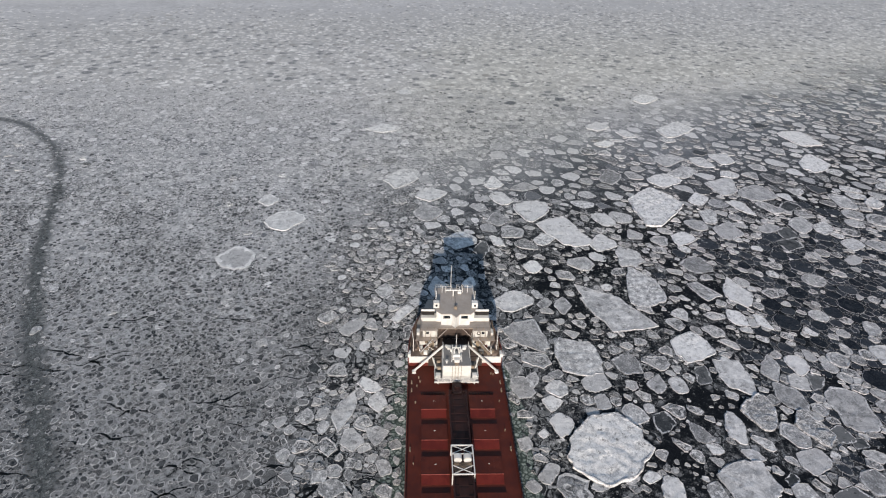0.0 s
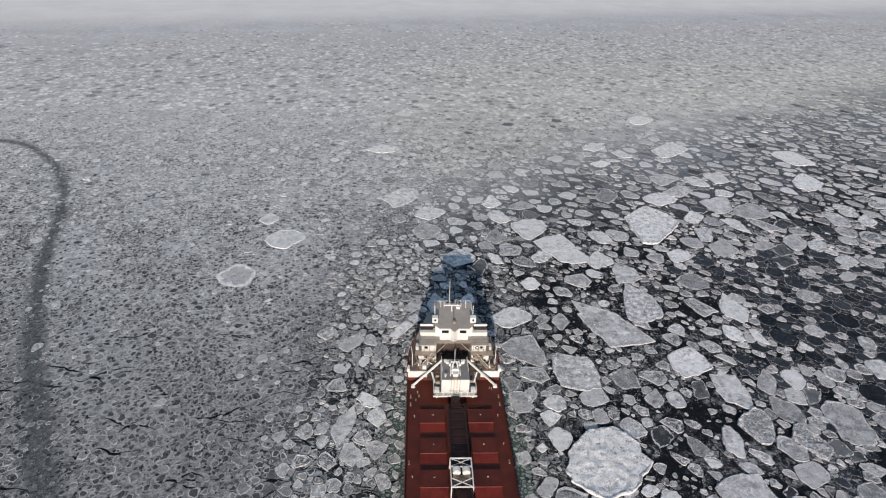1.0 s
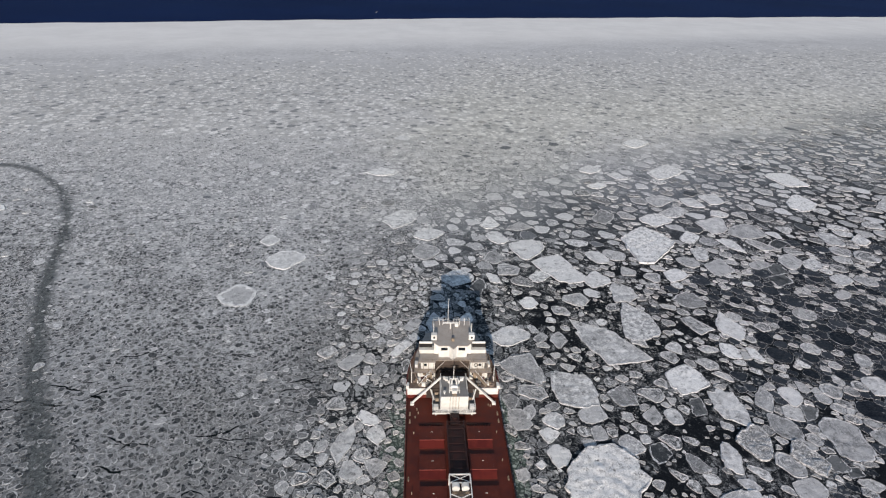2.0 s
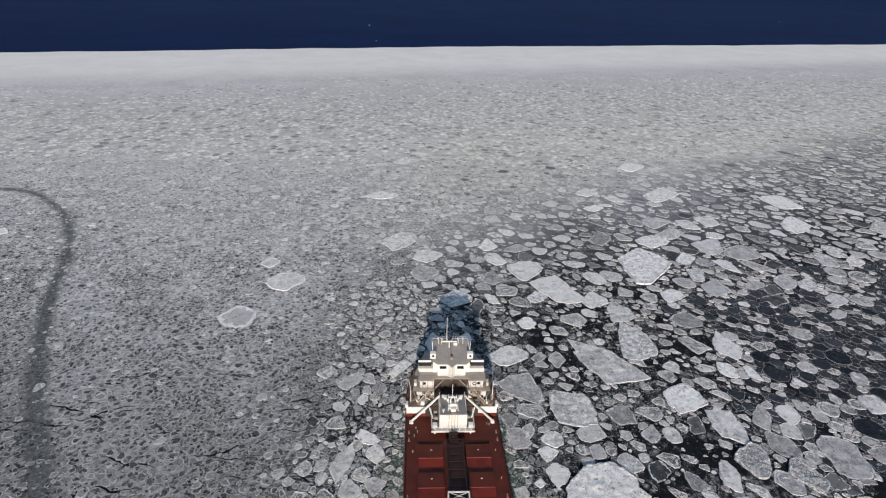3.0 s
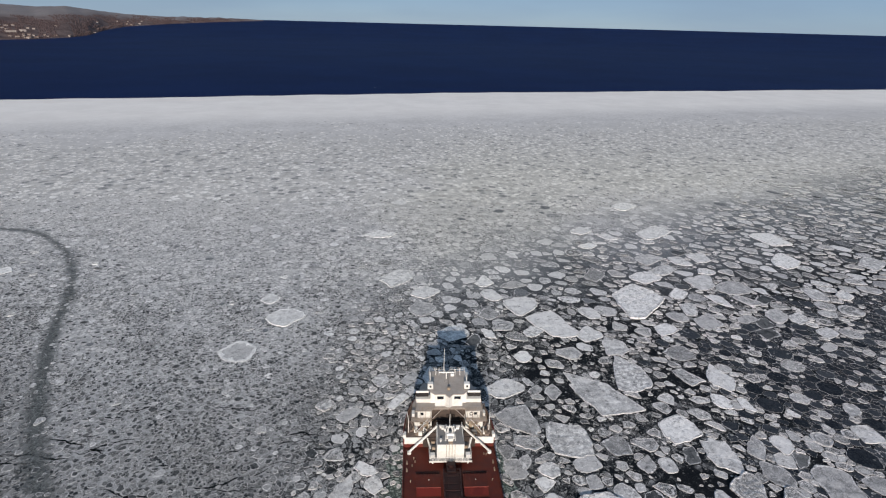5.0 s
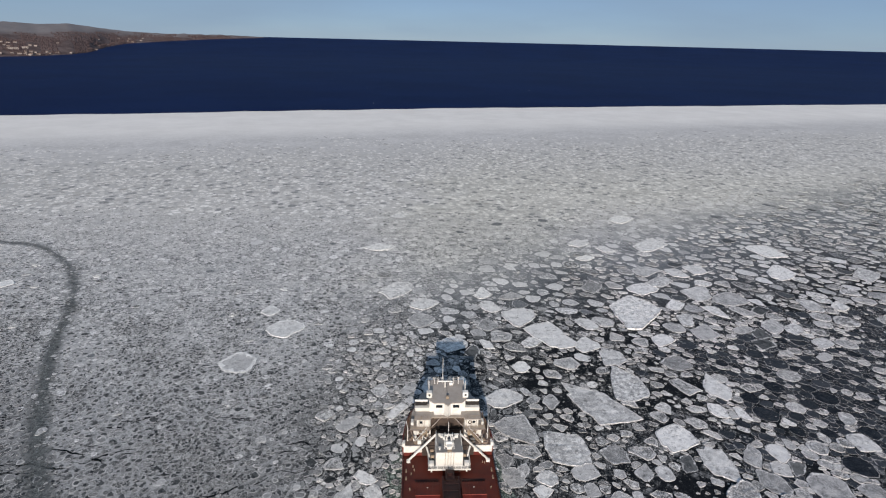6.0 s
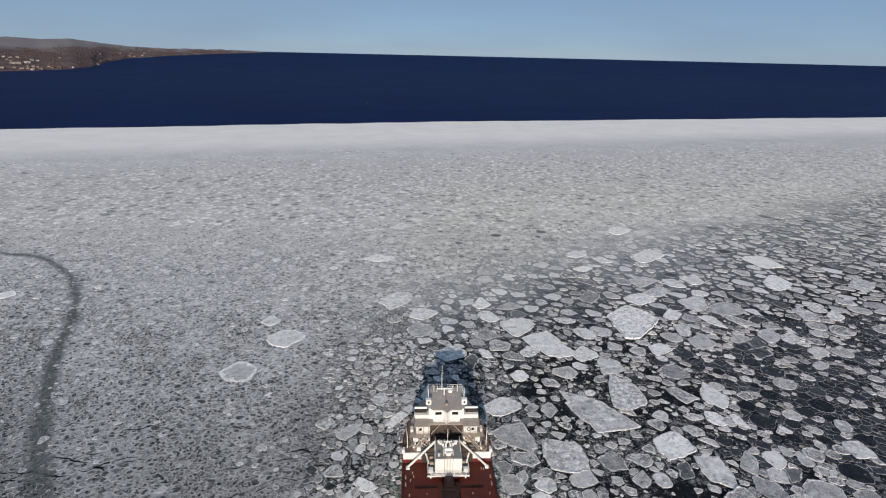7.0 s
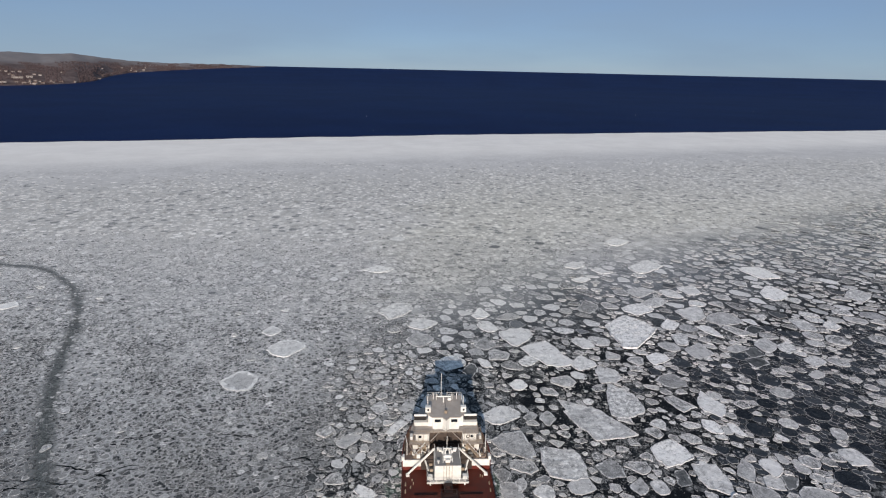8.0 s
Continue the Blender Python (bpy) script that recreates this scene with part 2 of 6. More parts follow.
    inner = n.maths("MULTIPLY", n.span(n.maths("ABSOLUTE", n.maths("SUBTRACT", depth, 0.27)), 0.0, 0.04, 1.0, 0.0), n.span(stone, 0.35, 0.7))
    rubble = n.mix(n.maths("MULTIPLY", n.maths("MAXIMUM", outer, inner), n.span(n.noise(0.7, 4, 0.7), 0.34, 0.60, 0.15, 0.9)), rubble, (0.52, 0.53, 0.53))
    rubble = n.mix(n.span(depth, 0.015, 0.085, 1.0, 0.0), rubble, (0.012, 0.014, 0.016))
    off_ship = n.maths("ABSOLUTE", n.maths("SUBTRACT", x, 5.0))
    beside = n.maths("MULTIPLY", n.span(n.maths("ADD", off_ship, n.maths("MULTIPLY", wob, 0.2)), 14.0, 34.0, 0.55, 0.0), n.span(y, 130.0, 175.0, 1.0, 0.4))
    to_port = n.span(n.maths("ADD", x, n.maths("MULTIPLY", wob, 0.1)), -6.0, 4.0, 1.0, 0.0)
    crushed = n.span(n.maths("ADD", n.noise(0.10, 5, 0.65), n.maths("MULTIPLY", n.maths("MAXIMUM", beside, to_port), 0.40)), 0.52, 0.66)
    loose = n.mix(crushed, loose, rubble)
    # distance haze put into the colour: the brash goes paler and bluer farther off
    painted_haze = n.span(n.maths("ADD", n.maths("SUBTRACT", y, n.maths("MULTIPLY", x, 0.33)), n.maths("MULTIPLY", wob, 0.7)), 155.0, 265.0, 0.0, 0.88)
    loose = n.mix(painted_haze, loose, n.mix(n.maths("MULTIPLY", fine, crumb_edge), (0.12, 0.137, 0.155), (0.48, 0.495, 0.515)))

    # port: a grey felt of slush with pale ridges frozen round dark hearts, torn by a few black cracks
    bent = n.warp(0.5, 2.6)
    hearts = n.voronoi(0.46, "F1", bent)
    ridge_at = n.voronoi(0.46, "DISTANCE_TO_EDGE", bent).outputs["Distance"]
    heart = n.own_tone(hearts)
    felt = n.mix(n.span(n.maths("ADD", n.maths("MULTIPLY", fine, 0.6), n.maths("MULTIPLY", grit, 0.4)), 0.36, 0.64), (0.10, 0.104, 0.107), (0.44, 0.445, 0.45))
    sunk = n.mix(n.span(fine, 0.3, 0.75), (0.07, 0.074, 0.078), (0.18, 0.184, 0.187))
    portcol = n.mix(n.maths("MULTIPLY", n.span(heart, 0.28, 0.34, 1.0, 0.0), n.span(ridge_at, 0.10, 0.20)), felt, sunk)
    rim = n.maths("MULTIPLY", n.span(ridge_at, 0.05, 0.17, 1.0, 0.0), n.span(n.noise(0.9, 4, 0.7), 0.36, 0.52))
    portcol = n.mix(n.maths("MULTIPLY", rim, 0.85), portcol, (0.60, 0.605, 0.61))
    swirl = n.maths("ABSOLUTE", n.maths("SUBTRACT", n.noise(0.9, 5, 0.6, distort=2.6), 0.5))
    portcol = n.mix(n.span(swirl, 0.0, 0.030, 0.9, 0.0), portcol, (0.66, 0.665, 0.67))
    chink = n.maths("ABSOLUTE", n.maths("SUBTRACT", n.noise(0.62, 5, 0.6, distort=3.0), 0.47))
    portcol = n.mix(n.maths("MULTIPLY", n.span(chink, 0.0, 0.016, 0.9, 0.0), n.span(n.noise(0.15, 4, 0.6), 0.42, 0.55)), portcol, (0.03, 0.033, 0.035))
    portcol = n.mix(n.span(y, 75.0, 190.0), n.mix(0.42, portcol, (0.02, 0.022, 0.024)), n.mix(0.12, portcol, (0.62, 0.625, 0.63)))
    # beyond the old channel the slush is thinner and darker
    beyond = n.span(n.maths("ADD", n.maths("MULTIPLY", n.maths("SUBTRACT", y, 55.0), 0.5), n.maths("ADD", x, n.maths("MULTIPLY", wob, 0.08))), -82.0, -66.0, 1.0, 0.0)
    portcol = n.mix(n.maths("MULTIPLY", beyond, n.span(y, 120.0, 230.0, 0.36, 0.0)), portcol, (0.02, 0.022, 0.024))
    cells = n.voronoi(0.42, "DISTANCE_TO_EDGE", n.warp(0.6, 1.6))
    own = n.own_tone(n.voronoi(0.42))
    edge = n.span(cells.outputs["Distance"], 0.02, 0.14)
    packed = n.mix(own, (0.32, 0.325, 0.33), (0.62, 0.62, 0.62))
    packed = n.mix(n.span(fine, 0.30, 0.40, 0.55, 1.0), (0.16, 0.165, 0.17), packed)
    packed = n.mix(edge, n.mix(n.span(patch, 0.35, 0.6), (0.15, 0.155, 0.16), (0.36, 0.365, 0.37)), packed)
    # towards its far edge the field is closed and snowed over
    off = n.maths("ADD", n.maths("SUBTRACT", y, n.maths("MULTIPLY", x, 0.29)), n.maths("MULTIPLY", wob, 0.35))
    even = n.mix(n.span(n.noise(0.07, 5, 0.65), 0.32, 0.68), (0.51, 0.505, 0.49), (0.71, 0.70, 0.68))
    packed = n.mix(n.span(y, 250.0, 390.0, 0.0, 0.68), packed, even)
    closed = n.span(off, 500.0, 640.0)
    packed = n.mix(n.span(off, 350.0, 470.0), packed, n.mix(0.6, packed, (0.42, 0.425, 0.43)))
    packed = n.mix(closed, packed, n.mix(n.span(n.maths("ADD", n.maths("MULTIPLY", n.noise(0.03, 5, 0.7), 0.4), n.maths("MULTIPLY", n.noise(0.22, 4, 0.7), 0.6)), 0.36, 0.64), (0.46, 0.46, 0.467), (0.62, 0.62, 0.624)))
    packed = n.mix(n.span(off, 630.0, 755.0), packed, n.mix(n.span(n.noise(0.02, 6, 0.7), 0.25, 0.75), (0.70, 0.692, 0.68), (0.80, 0.792, 0.78)))
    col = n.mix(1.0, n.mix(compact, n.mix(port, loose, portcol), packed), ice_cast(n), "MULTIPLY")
    n.bump(n.maths("ADD", fine, n.maths("MULTIPLY", crumb_edge, 0.35)), 0.45, 0.07)
    return n.done(col, 0.7, spec=0.3, ior=1.1)


def channel_material():
    n = Nodes("refrozen_channel_ice")
    small = n.voronoi(2.2, "DISTANCE_TO_EDGE")
    grains = n.span(small.outputs["Distance"], 0.02, 0.16)
    fine = n.noise(0.9, 6, 0.75)
    col = n.mix(n.maths("MULTIPLY", grains, n.span(fine, 0.35, 0.7)), (0.065, 0.072, 0.072), (0.31, 0.326, 0.322))
    n.bump(fine, 0.5, 0.06)
    # its borders are frayed: grains of the old ice reach in and out of it
    across = n.tree.nodes.new("ShaderNodeAttribute")
    across.attribute_name = "across"
    fray = n.maths("ADD", n.maths("MULTIPLY", n.noise(0.5, 6, 0.8), 0.9), n.maths("MULTIPLY", n.noise(0.09, 3, 0.6), 0.5))
    place_ = n.tree.nodes.new("ShaderNodeSeparateXYZ")
    n.link(n.pos, place_.inputs[0])
    cover = n.span(n.maths("ADD", across.outputs["Fac"], n.maths("SUBTRACT", fray, 0.70)), 0.0, 0.85, 0.80, 0.0)
    # it grows fainter towards its far bend
    n.link(n.maths("MULTIPLY", cover, n.span(place_.outputs[1], 130.0, 270.0, 1.0, 0.68)), n.bsdf.inputs["Alpha"])
    return n.done(col, 0.6, spec=0.2)


def wash_material():
    n = Nodes("churned_wash")
    fine = n.noise(0.7, 7, 0.75, distort=1.2)
    clots = n.span(n.voronoi(0.9, "DISTANCE_TO_EDGE").outputs["Distance"], 0.02, 0.22)
    col = n.mix(n.maths("MULTIPLY", clots, n.span(fine, 0.36, 0.62)), (0.05, 0.068, 0.06), (0.42, 0.475, 0.43))
    n.bump(fine, 0.4, 0.06)
    return n.done(col, 0.6, spec=0.08)


def paint(name, low, high, rough=0.5, scale=0.8, wear=None, spec=0.4, amount=0.25):
    """Ship's paint: faded in patches, streaked and rubbed through where a wear colour is given."""
    n = Nodes(name)
    own = n.tree.nodes.new("ShaderNodeObjectInfo").outputs["Random"]
    patch = n.noise(scale, 5, 0.65)
    fine = n.noise(scale * 9, 4, 0.7)
    col = n.mix(n.span(n.maths("ADD", patch, n.maths("MULTIPLY", n.maths("SUBTRACT", own, 0.5), 0.25)), 0.3, 0.7), low, high)
    if wear:
        col = n.mix(n.maths("MULTIPLY", n.span(n.maths("ADD", n.maths("MULTIPLY", fine, 0.5), n.maths("MULTIPLY", patch, 0.5)), 0.55, 0.68), amount), col, wear)
    n.bump(fine, 0.25, 0.02)
    return n.done(col, n.span(patch, 0.3, 0.7, rough - 0.08, rough + 0.12), spec=spec)


water = water_material()
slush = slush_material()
channel_ice = channel_material()
wash_ice = wash_material()
lead_water = Nodes("black_lead_water").done((0.010, 0.012, 0.014), 0.5, spec=0.15, ior=1.1)
deck_red = paint("red_deck_paint", (0.058, 0.010, 0.0048), (0.098, 0.0165, 0.0078), 0.6, 0.35, (0.09, 0.035, 0.025), amount=0.6)
hatch_red = paint("red_hatch_paint", (0.078, 0.0085, 0.005), (0.132, 0.015, 0.0085), 0.5, 0.5, (0.10, 0.04, 0.03), amount=0.5)
hull_red = paint("red_hull_paint", (0.10, 0.02, 0.015), (0.16, 0.03, 0.022), 0.5, 0.3, (0.12, 0.07, 0.05), amount=0.6)
boom_dark = paint("dark_boom_paint", (0.018, 0.007, 0.006), (0.036, 0.012, 0.010), 0.6, 0.6, (0.05, 0.03, 0.025))
white_paint = paint("cream_white_paint", (0.64, 0.62, 0.57), (0.80, 0.78, 0.74), 0.45, 0.7, (0.45, 0.30, 0.20), amount=0.3)
brown_deck = paint("brown_deck_paint", (0.13, 0.095, 0.078), (0.22, 0.17, 0.14), 0.7, 0.8, (0.36, 0.30, 0.25), amount=0.5)
black_gap = paint("wing_shade_and_end_black", (0.012, 0.010, 0.010), (0.028, 0.024, 0.022), 0.6, 0.8)
# dark brown set on the recess walls, recess floor and middle bulkhead
recess_dark = paint("dark_recess_brown", (0.035, 0.026, 0.022), (0.075, 0.055, 0.045), 0.7, 0.8, (0.12, 0.08, 0.06))
edge_red = paint("red_edge_highlight", (0.24, 0.05, 0.035), (0.38, 0.09, 0.065), 0.5, 1.5, (0.10, 0.04, 0.03), amount=0.5)
tan_deck = paint("tan_deck_paint", (0.33, 0.29, 0.255), (0.43, 0.385, 0.345), 0.7, 0.5, (0.13, 0.11, 0.10), amount=0.6)
roof_grey = paint("dark_roof_paint", (0.07, 0.07, 0.072), (0.12, 0.118, 0.115), 0.7, 0.6, (0.18, 0.16, 0.14))
grey_roof = paint("grey_roof_paint", (0.15, 0.148, 0.145), (0.22, 0.215, 0.21), 0.7, 0.6, (0.09, 0.08, 0.075))
buff_steel = paint("buff_steel_paint", (0.20, 0.15, 0.105), (0.32, 0.25, 0.18), 0.55, 0.8, (0.16, 0.09, 0.05), amount=0.5)
glass_dark = Nodes("dark_window_glass").done((0.012, 0.015, 0.02), 0.08, spec=0.5)


def land_material():
    n = Nodes("wooded_shore")
    wood = n.noise(0.02, 6, 0.7)
    big = n.noise(0.003, 4, 0.6)
    sep = n.tree.nodes.new("ShaderNodeSeparateXYZ")
    n.link(n.pos, sep.inputs[0])
    col = n.mix(n.span(wood, 0.35, 0.65), (0.070, 0.050, 0.049), (0.145, 0.112, 0.108))
    hazed_open_ground = n.mix(wood, (0.15, 0.138, 0.142), (0.25, 0.235, 0.238))
    # open hillside above the woods, greyed to paint distance haze; clearings between the houses below
    high = n.span(n.maths("ADD", sep.outputs[2], n.maths("MULTIPLY", n.maths("SUBTRACT", big, 0.5), 90.0)), 62.0, 112.0, 0.0, 0.9)
    col = n.mix(n.maths("MAXIMUM", n.span(big, 0.55, 0.66), high), col, hazed_open_ground)
    n.bump(wood, 0.4, 6.0)
    return n.done(col, 0.9, spec=0.1)


land_brown = land_material()
tree_bark = paint("bare_wood", (0.050, 0.036, 0.037), (0.080, 0.057, 0.057), 0.9, 0.02, spec=0.1)
house_wall = paint("pale_house_wall", (0.22, 0.19, 0.18), (0.46, 0.42, 0.39), 0.7, 0.05, spec=0.2)
house_roof = paint("brown_house_roof", (0.10, 0.07, 0.06), (0.22, 0.16, 0.13), 0.8, 0.05, spec=0.2)


# ---------------------------------------------------------------- mesh helpers
def mesh_of(name, bm, *materials, smooth=False):
    me = bpy.data.meshes.new(name)
    bm.to_mesh(me)
    bm.free()
    for m in materials:
        me.materials.append(m)
    if smooth:
        me.polygons.foreach_set("use_smooth", [True] * len(me.polygons))
    return me


def part(name, bm, material, parent, label=""):
    """One mesh object under a thing or a part, in the thing's own coordinates."""
    ob = new(name, mesh_of(name, bm, material))
    ob.parent = parent
    if label:
        tagged(ob, label)
    return ob


def box(bm, x0, x1, y0, y1, z0, z1, bevel=0.0):
    made = bmesh.ops.create_cube(bm, size=1.0, matrix=Matrix.LocRotScale(((x0 + x1) / 2, (y0 + y1) / 2, (z0 + z1) / 2), None, (x1 - x0, y1 - y0, z1 - z0)))
    if bevel:
        edges = list({e for v in made["verts"] for e in v.link_edges})
        bmesh.ops.bevel(bm, geom=edges, offset=bevel, segments=1, affect="EDGES")
    return bm


def bar(bm, a, b, r, sides=6, r2=None):
    """A round bar from a to b."""
    a, b = Vector(a), Vector(b)
    d = b - a
    m = Matrix.Translation((a + b) / 2) @ d.to_track_quat("Z", "Y").to_matrix().to_4x4()
    bmesh.ops.create_cone(bm, cap_ends=True, segments=sides, radius1=r, radius2=r if r2 is None else r2, depth=d.length, matrix=m)
    return bm


def beam(bm, a, b, w, h):
    """A square beam from a to b."""
    a, b = Vector(a), Vector(b)
    d = b - a
    m = Matrix.Translation((a + b) / 2) @ d.to_track_quat("Y", "Z").to_matrix().to_4x4() @ Matrix.Diagonal((w, d.length, h, 1))
    bmesh.ops.create_cube(bm, size=1.0, matrix=m)
    return bm


def prism(bm, outline, z0, z1):
    """An upright prism over an outline of (x, y)."""
    low = [bm.verts.new((x, y, z0)) for x, y in outline]
    top = [bm.verts.new((x, y, z1)) for x, y in outline]
    bm.faces.new(top)
    bm.faces.new(low[::-1])
    for i in range(len(low)):
        j = (i + 1) % len(low)
        bm.faces.new((low[i], low[j], top[j], top[i]))
    return bm


def rounded(x0, x1, y0, y1, r, steps=4):
    out = []
    for cx, cy, a0 in ((x1 - r, y1 - r, 0), (x0 + r, y1 - r, 90), (x0 + r, y0 + r, 180), (x1 - r, y0 + r, 270)):
        for k in range(steps + 1):
            a = radians(a0 + 90 * k / steps)
            out.append((cx + r * math.cos(a), cy + r * math.sin(a)))
    return out


def quick_mesh(name, verts, sizes, loops, slots, materials):
    """A mesh from whole arrays: corner places, corners per face, the faces' corners and material slots."""
    me = bpy.data.meshes.new(name)
    me.vertices.add(len(verts))
    me.vertices.foreach_set("co", np.ascontiguousarray(verts, dtype=np.float32).ravel())
    me.loops.add(len(loops))
    me.loops.foreach_set("vertex_index", np.ascontiguousarray(loops, dtype=np.int32))
    me.polygons.add(len(sizes))
    starts = np.concatenate(([0], np.cumsum(sizes)[:-1]))
    me.polygons.foreach_set("loop_start", starts.astype(np.int32))
    me.polygons.foreach_set("loop_total", np.asarray(sizes, dtype=np.int32))
    me.polygons.foreach_set("material_index", np.asarray(slots, dtype=np.int32))
    for m in materials:
        me.materials.append(m)
    me.polygons.foreach_set("use_smooth", np.zeros(len(sizes), dtype=bool))
    me.update(calc_edges=True)
    me.validate()
    return me


# ---------------------------------------------------------------- water, far shore
RIM = 4930.0


def lake_height(r):
    """The lake lies level; its last stretch lifts a little, so that it ends where the true horizon shows."""
    return 0.0 if r < 3000 else 88.0 * ((r - 3000) / (RIM - 3000)) ** 1.5


def make_water():
    bm = bmesh.new()
    radii = [40, 120, 300, 700, 1200, 2000, 3000, 3300, 3600, 3900, 4200, 4500, 4750, RIM]
    sides = 96
    rings = [[bm.verts.new((r * math.sin(2 * math.pi * k / sides), r * math.cos(2 * math.pi * k / sides), lake_height(r))) for k in range(sides)] for r in radii]
    bm.faces.new(rings[0][::-1])
    for a, b in zip(rings, rings[1:]):
        for k in range(sides):
            j = (k + 1) % sides
            bm.faces.new((a[k], a[j], b[j], b[k]))
    bmesh.ops.recalc_face_normals(bm, faces=bm.faces)
    ob = new("water", mesh_of("water", bm, water, smooth=True))
    return tagged(ob, "deep blue open lake water reaching the horizon", "water", kind="structure")


make_water()


def field_edge(x):
    """Where the pack ice ends ahead, for a given x."""
    return 928 + (0.265 if x > 0 else 0.335) * x + 2 * math.sin(x * 0.021) + 1.5 * math.sin(x * 0.067 + 1) + 4 * noise.noise(Vector((x * 0.02, 3, 0)))


def make_slush():
    bm = bmesh.new()
    xs = np.linspace(-1500, 1900, 681)
    ts = (0.0, 0.12, 0.3, 0.5, 0.7, 0.86, 0.95, 1.0)
    rows = []
    for x in xs:
        far = max(field_edge(x), 260.0)
        rows.append([bm.verts.new((x, -700 + (far + 700) * t, 0.03)) for t in ts])
    for a, b in zip(rows, rows[1:]):
        for i in range(len(ts) - 1):
            bm.faces.new((a[i], b[i], b[i + 1], a[i + 1]))
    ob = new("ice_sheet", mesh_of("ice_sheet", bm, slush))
    return tagged(ob, "grey slush and packed ice grains covering the lake", "ice", kind="structure")


make_slush()

# ---------------------------------------------------------------- refrozen channel
CHANNEL = [(-69.2, 67.3), (-76.6, 80.6), (-81.2, 87.8), (-85.9, 95.0), (-91.1, 103.4), (-96.9, 112.1), (-103.9, 122.8), (-112.4, 138.1), (-122.1, 156.2), (-131.6, 175.9), (-139.1, 195.0), (-146.9, 213.5), (-153.3, 225.4), (-167.7, 246.2), (-182.6, 261.3), (-201.1, 274.5), (-217.1, 278.1), (-240, 282.0), (-280, 288.0), (-335, 292.0)]


def glide(points, steps):
    """A smooth line through points."""
    pts = [Vector((*p, 0)) for p in points]
    pts = [2 * pts[0] - pts[1], *pts, 2 * pts[-1] - pts[-2]]
    out = []
    for i in range(1, len(pts) - 2):
        for k in range(steps):
            t = k / steps
            a, b, c, d = pts[i - 1:i + 3]
            out.append(0.5 * (2 * b + (c - a) * t + (2 * a - 5 * b + 4 * c - d) * t * t + (3 * b - a - 3 * c + d) * t ** 3))
    return out + [pts[-2]]


channel_line = glide(CHANNEL, 22)


def make_channel():
    bm = bmesh.new()
    across = bm.verts.layers.float.new("across")
    last = None
    for i, p in enumerate(channel_line):
        q = channel_line[min(i + 1, len(channel_line) - 1)] - channel_line[max(i - 1, 0)]
        side = Vector((-q.y, q.x, 0)).normalized()
        w = 6.6 - 2.0 * min(max((p.y - 80) / 130, 0), 1) + 0.8 * noise.noise(Vector((i * 0.12, 0, 0)))
        row = []
        for k in (-1, -0.5, 0, 0.5, 1):
            v = bm.verts.new((*(p + side * k * w).xy, 0.05))
            v[across] = abs(k)
            row.append(v)
        if last:
            for a in range(4):
                bm.faces.new((last[a], row[a], row[a + 1], last[a + 1]))
        last = row
    bmesh.ops.recalc_face_normals(bm, faces=bm.faces)
    ob = new("channel", mesh_of("channel", bm, channel_ice))
    return tagged(ob, "old dark ship channel refrozen with fine brash", "channel", kind="structure")


make_channel()

# ---------------------------------------------------------------- cracks in the near field
crack_lines = []


def make_cracks():
    """Narrow crooked cracks of open water, tapering to both ends."""
    r = random.Random(21)
    bm = bmesh.new()
    for _ in range(110):
        q = Vector((r.uniform(-130, -14), 72 + 62 * r.random() ** 1.5, 0))
        a = r.uniform(-0.10, 0.40)
        count, wide = r.randint(4, 15), r.uniform(0.18, 0.55)
        line = [q.copy()]
        for _ in range(count):
            a += r.uniform(-0.55, 0.55) + (0.15 - a) * 0.3
            q = q + Vector((math.cos(a), math.sin(a), 0)) * r.uniform(0.7, 1.4)
            line.append(q.copy())
        crack_lines.append(line)
        last = None
        for i, w in enumerate(line):
            half = wide * (0.08 + 0.92 * math.sin(math.pi * i / count)) * r.uniform(0.35, 1.0)
            row = [bm.verts.new((w.x, w.y - half, 0.045)), bm.verts.new((w.x + r.uniform(-0.2, 0.2), w.y + half, 0.045))]
            if last:
                bm.faces.new((last[0], row[0], row[1], last[1]))
            last = row
    ob = new("cracks", mesh_of("cracks", bm, lead_water))
    return tagged(ob, "narrow crooked cracks of black water in the ice", "cracks", kind="stuff")


make_cracks()

# ---------------------------------------------------------------- where the ship lies
SHIP_AT, SHIP_TURN = (5.75, 104.7), 1.9
STERN, BOW, BEAM = -158.0, 31.0, 11.2


def half_breadth(u, z=9.0):
    if u > 6:
        k = min((u - 6) / (BOW - 6), 1.0)
        w = BEAM * (1 - k ** (2.3 - 0.06 * (9.0 - z)))
    elif u < STERN + 18:
        k = (STERN + 18 - u) / 18
        w = BEAM * (1 - 0.45 * k ** 2.2)
    else:
        w = BEAM
    return w


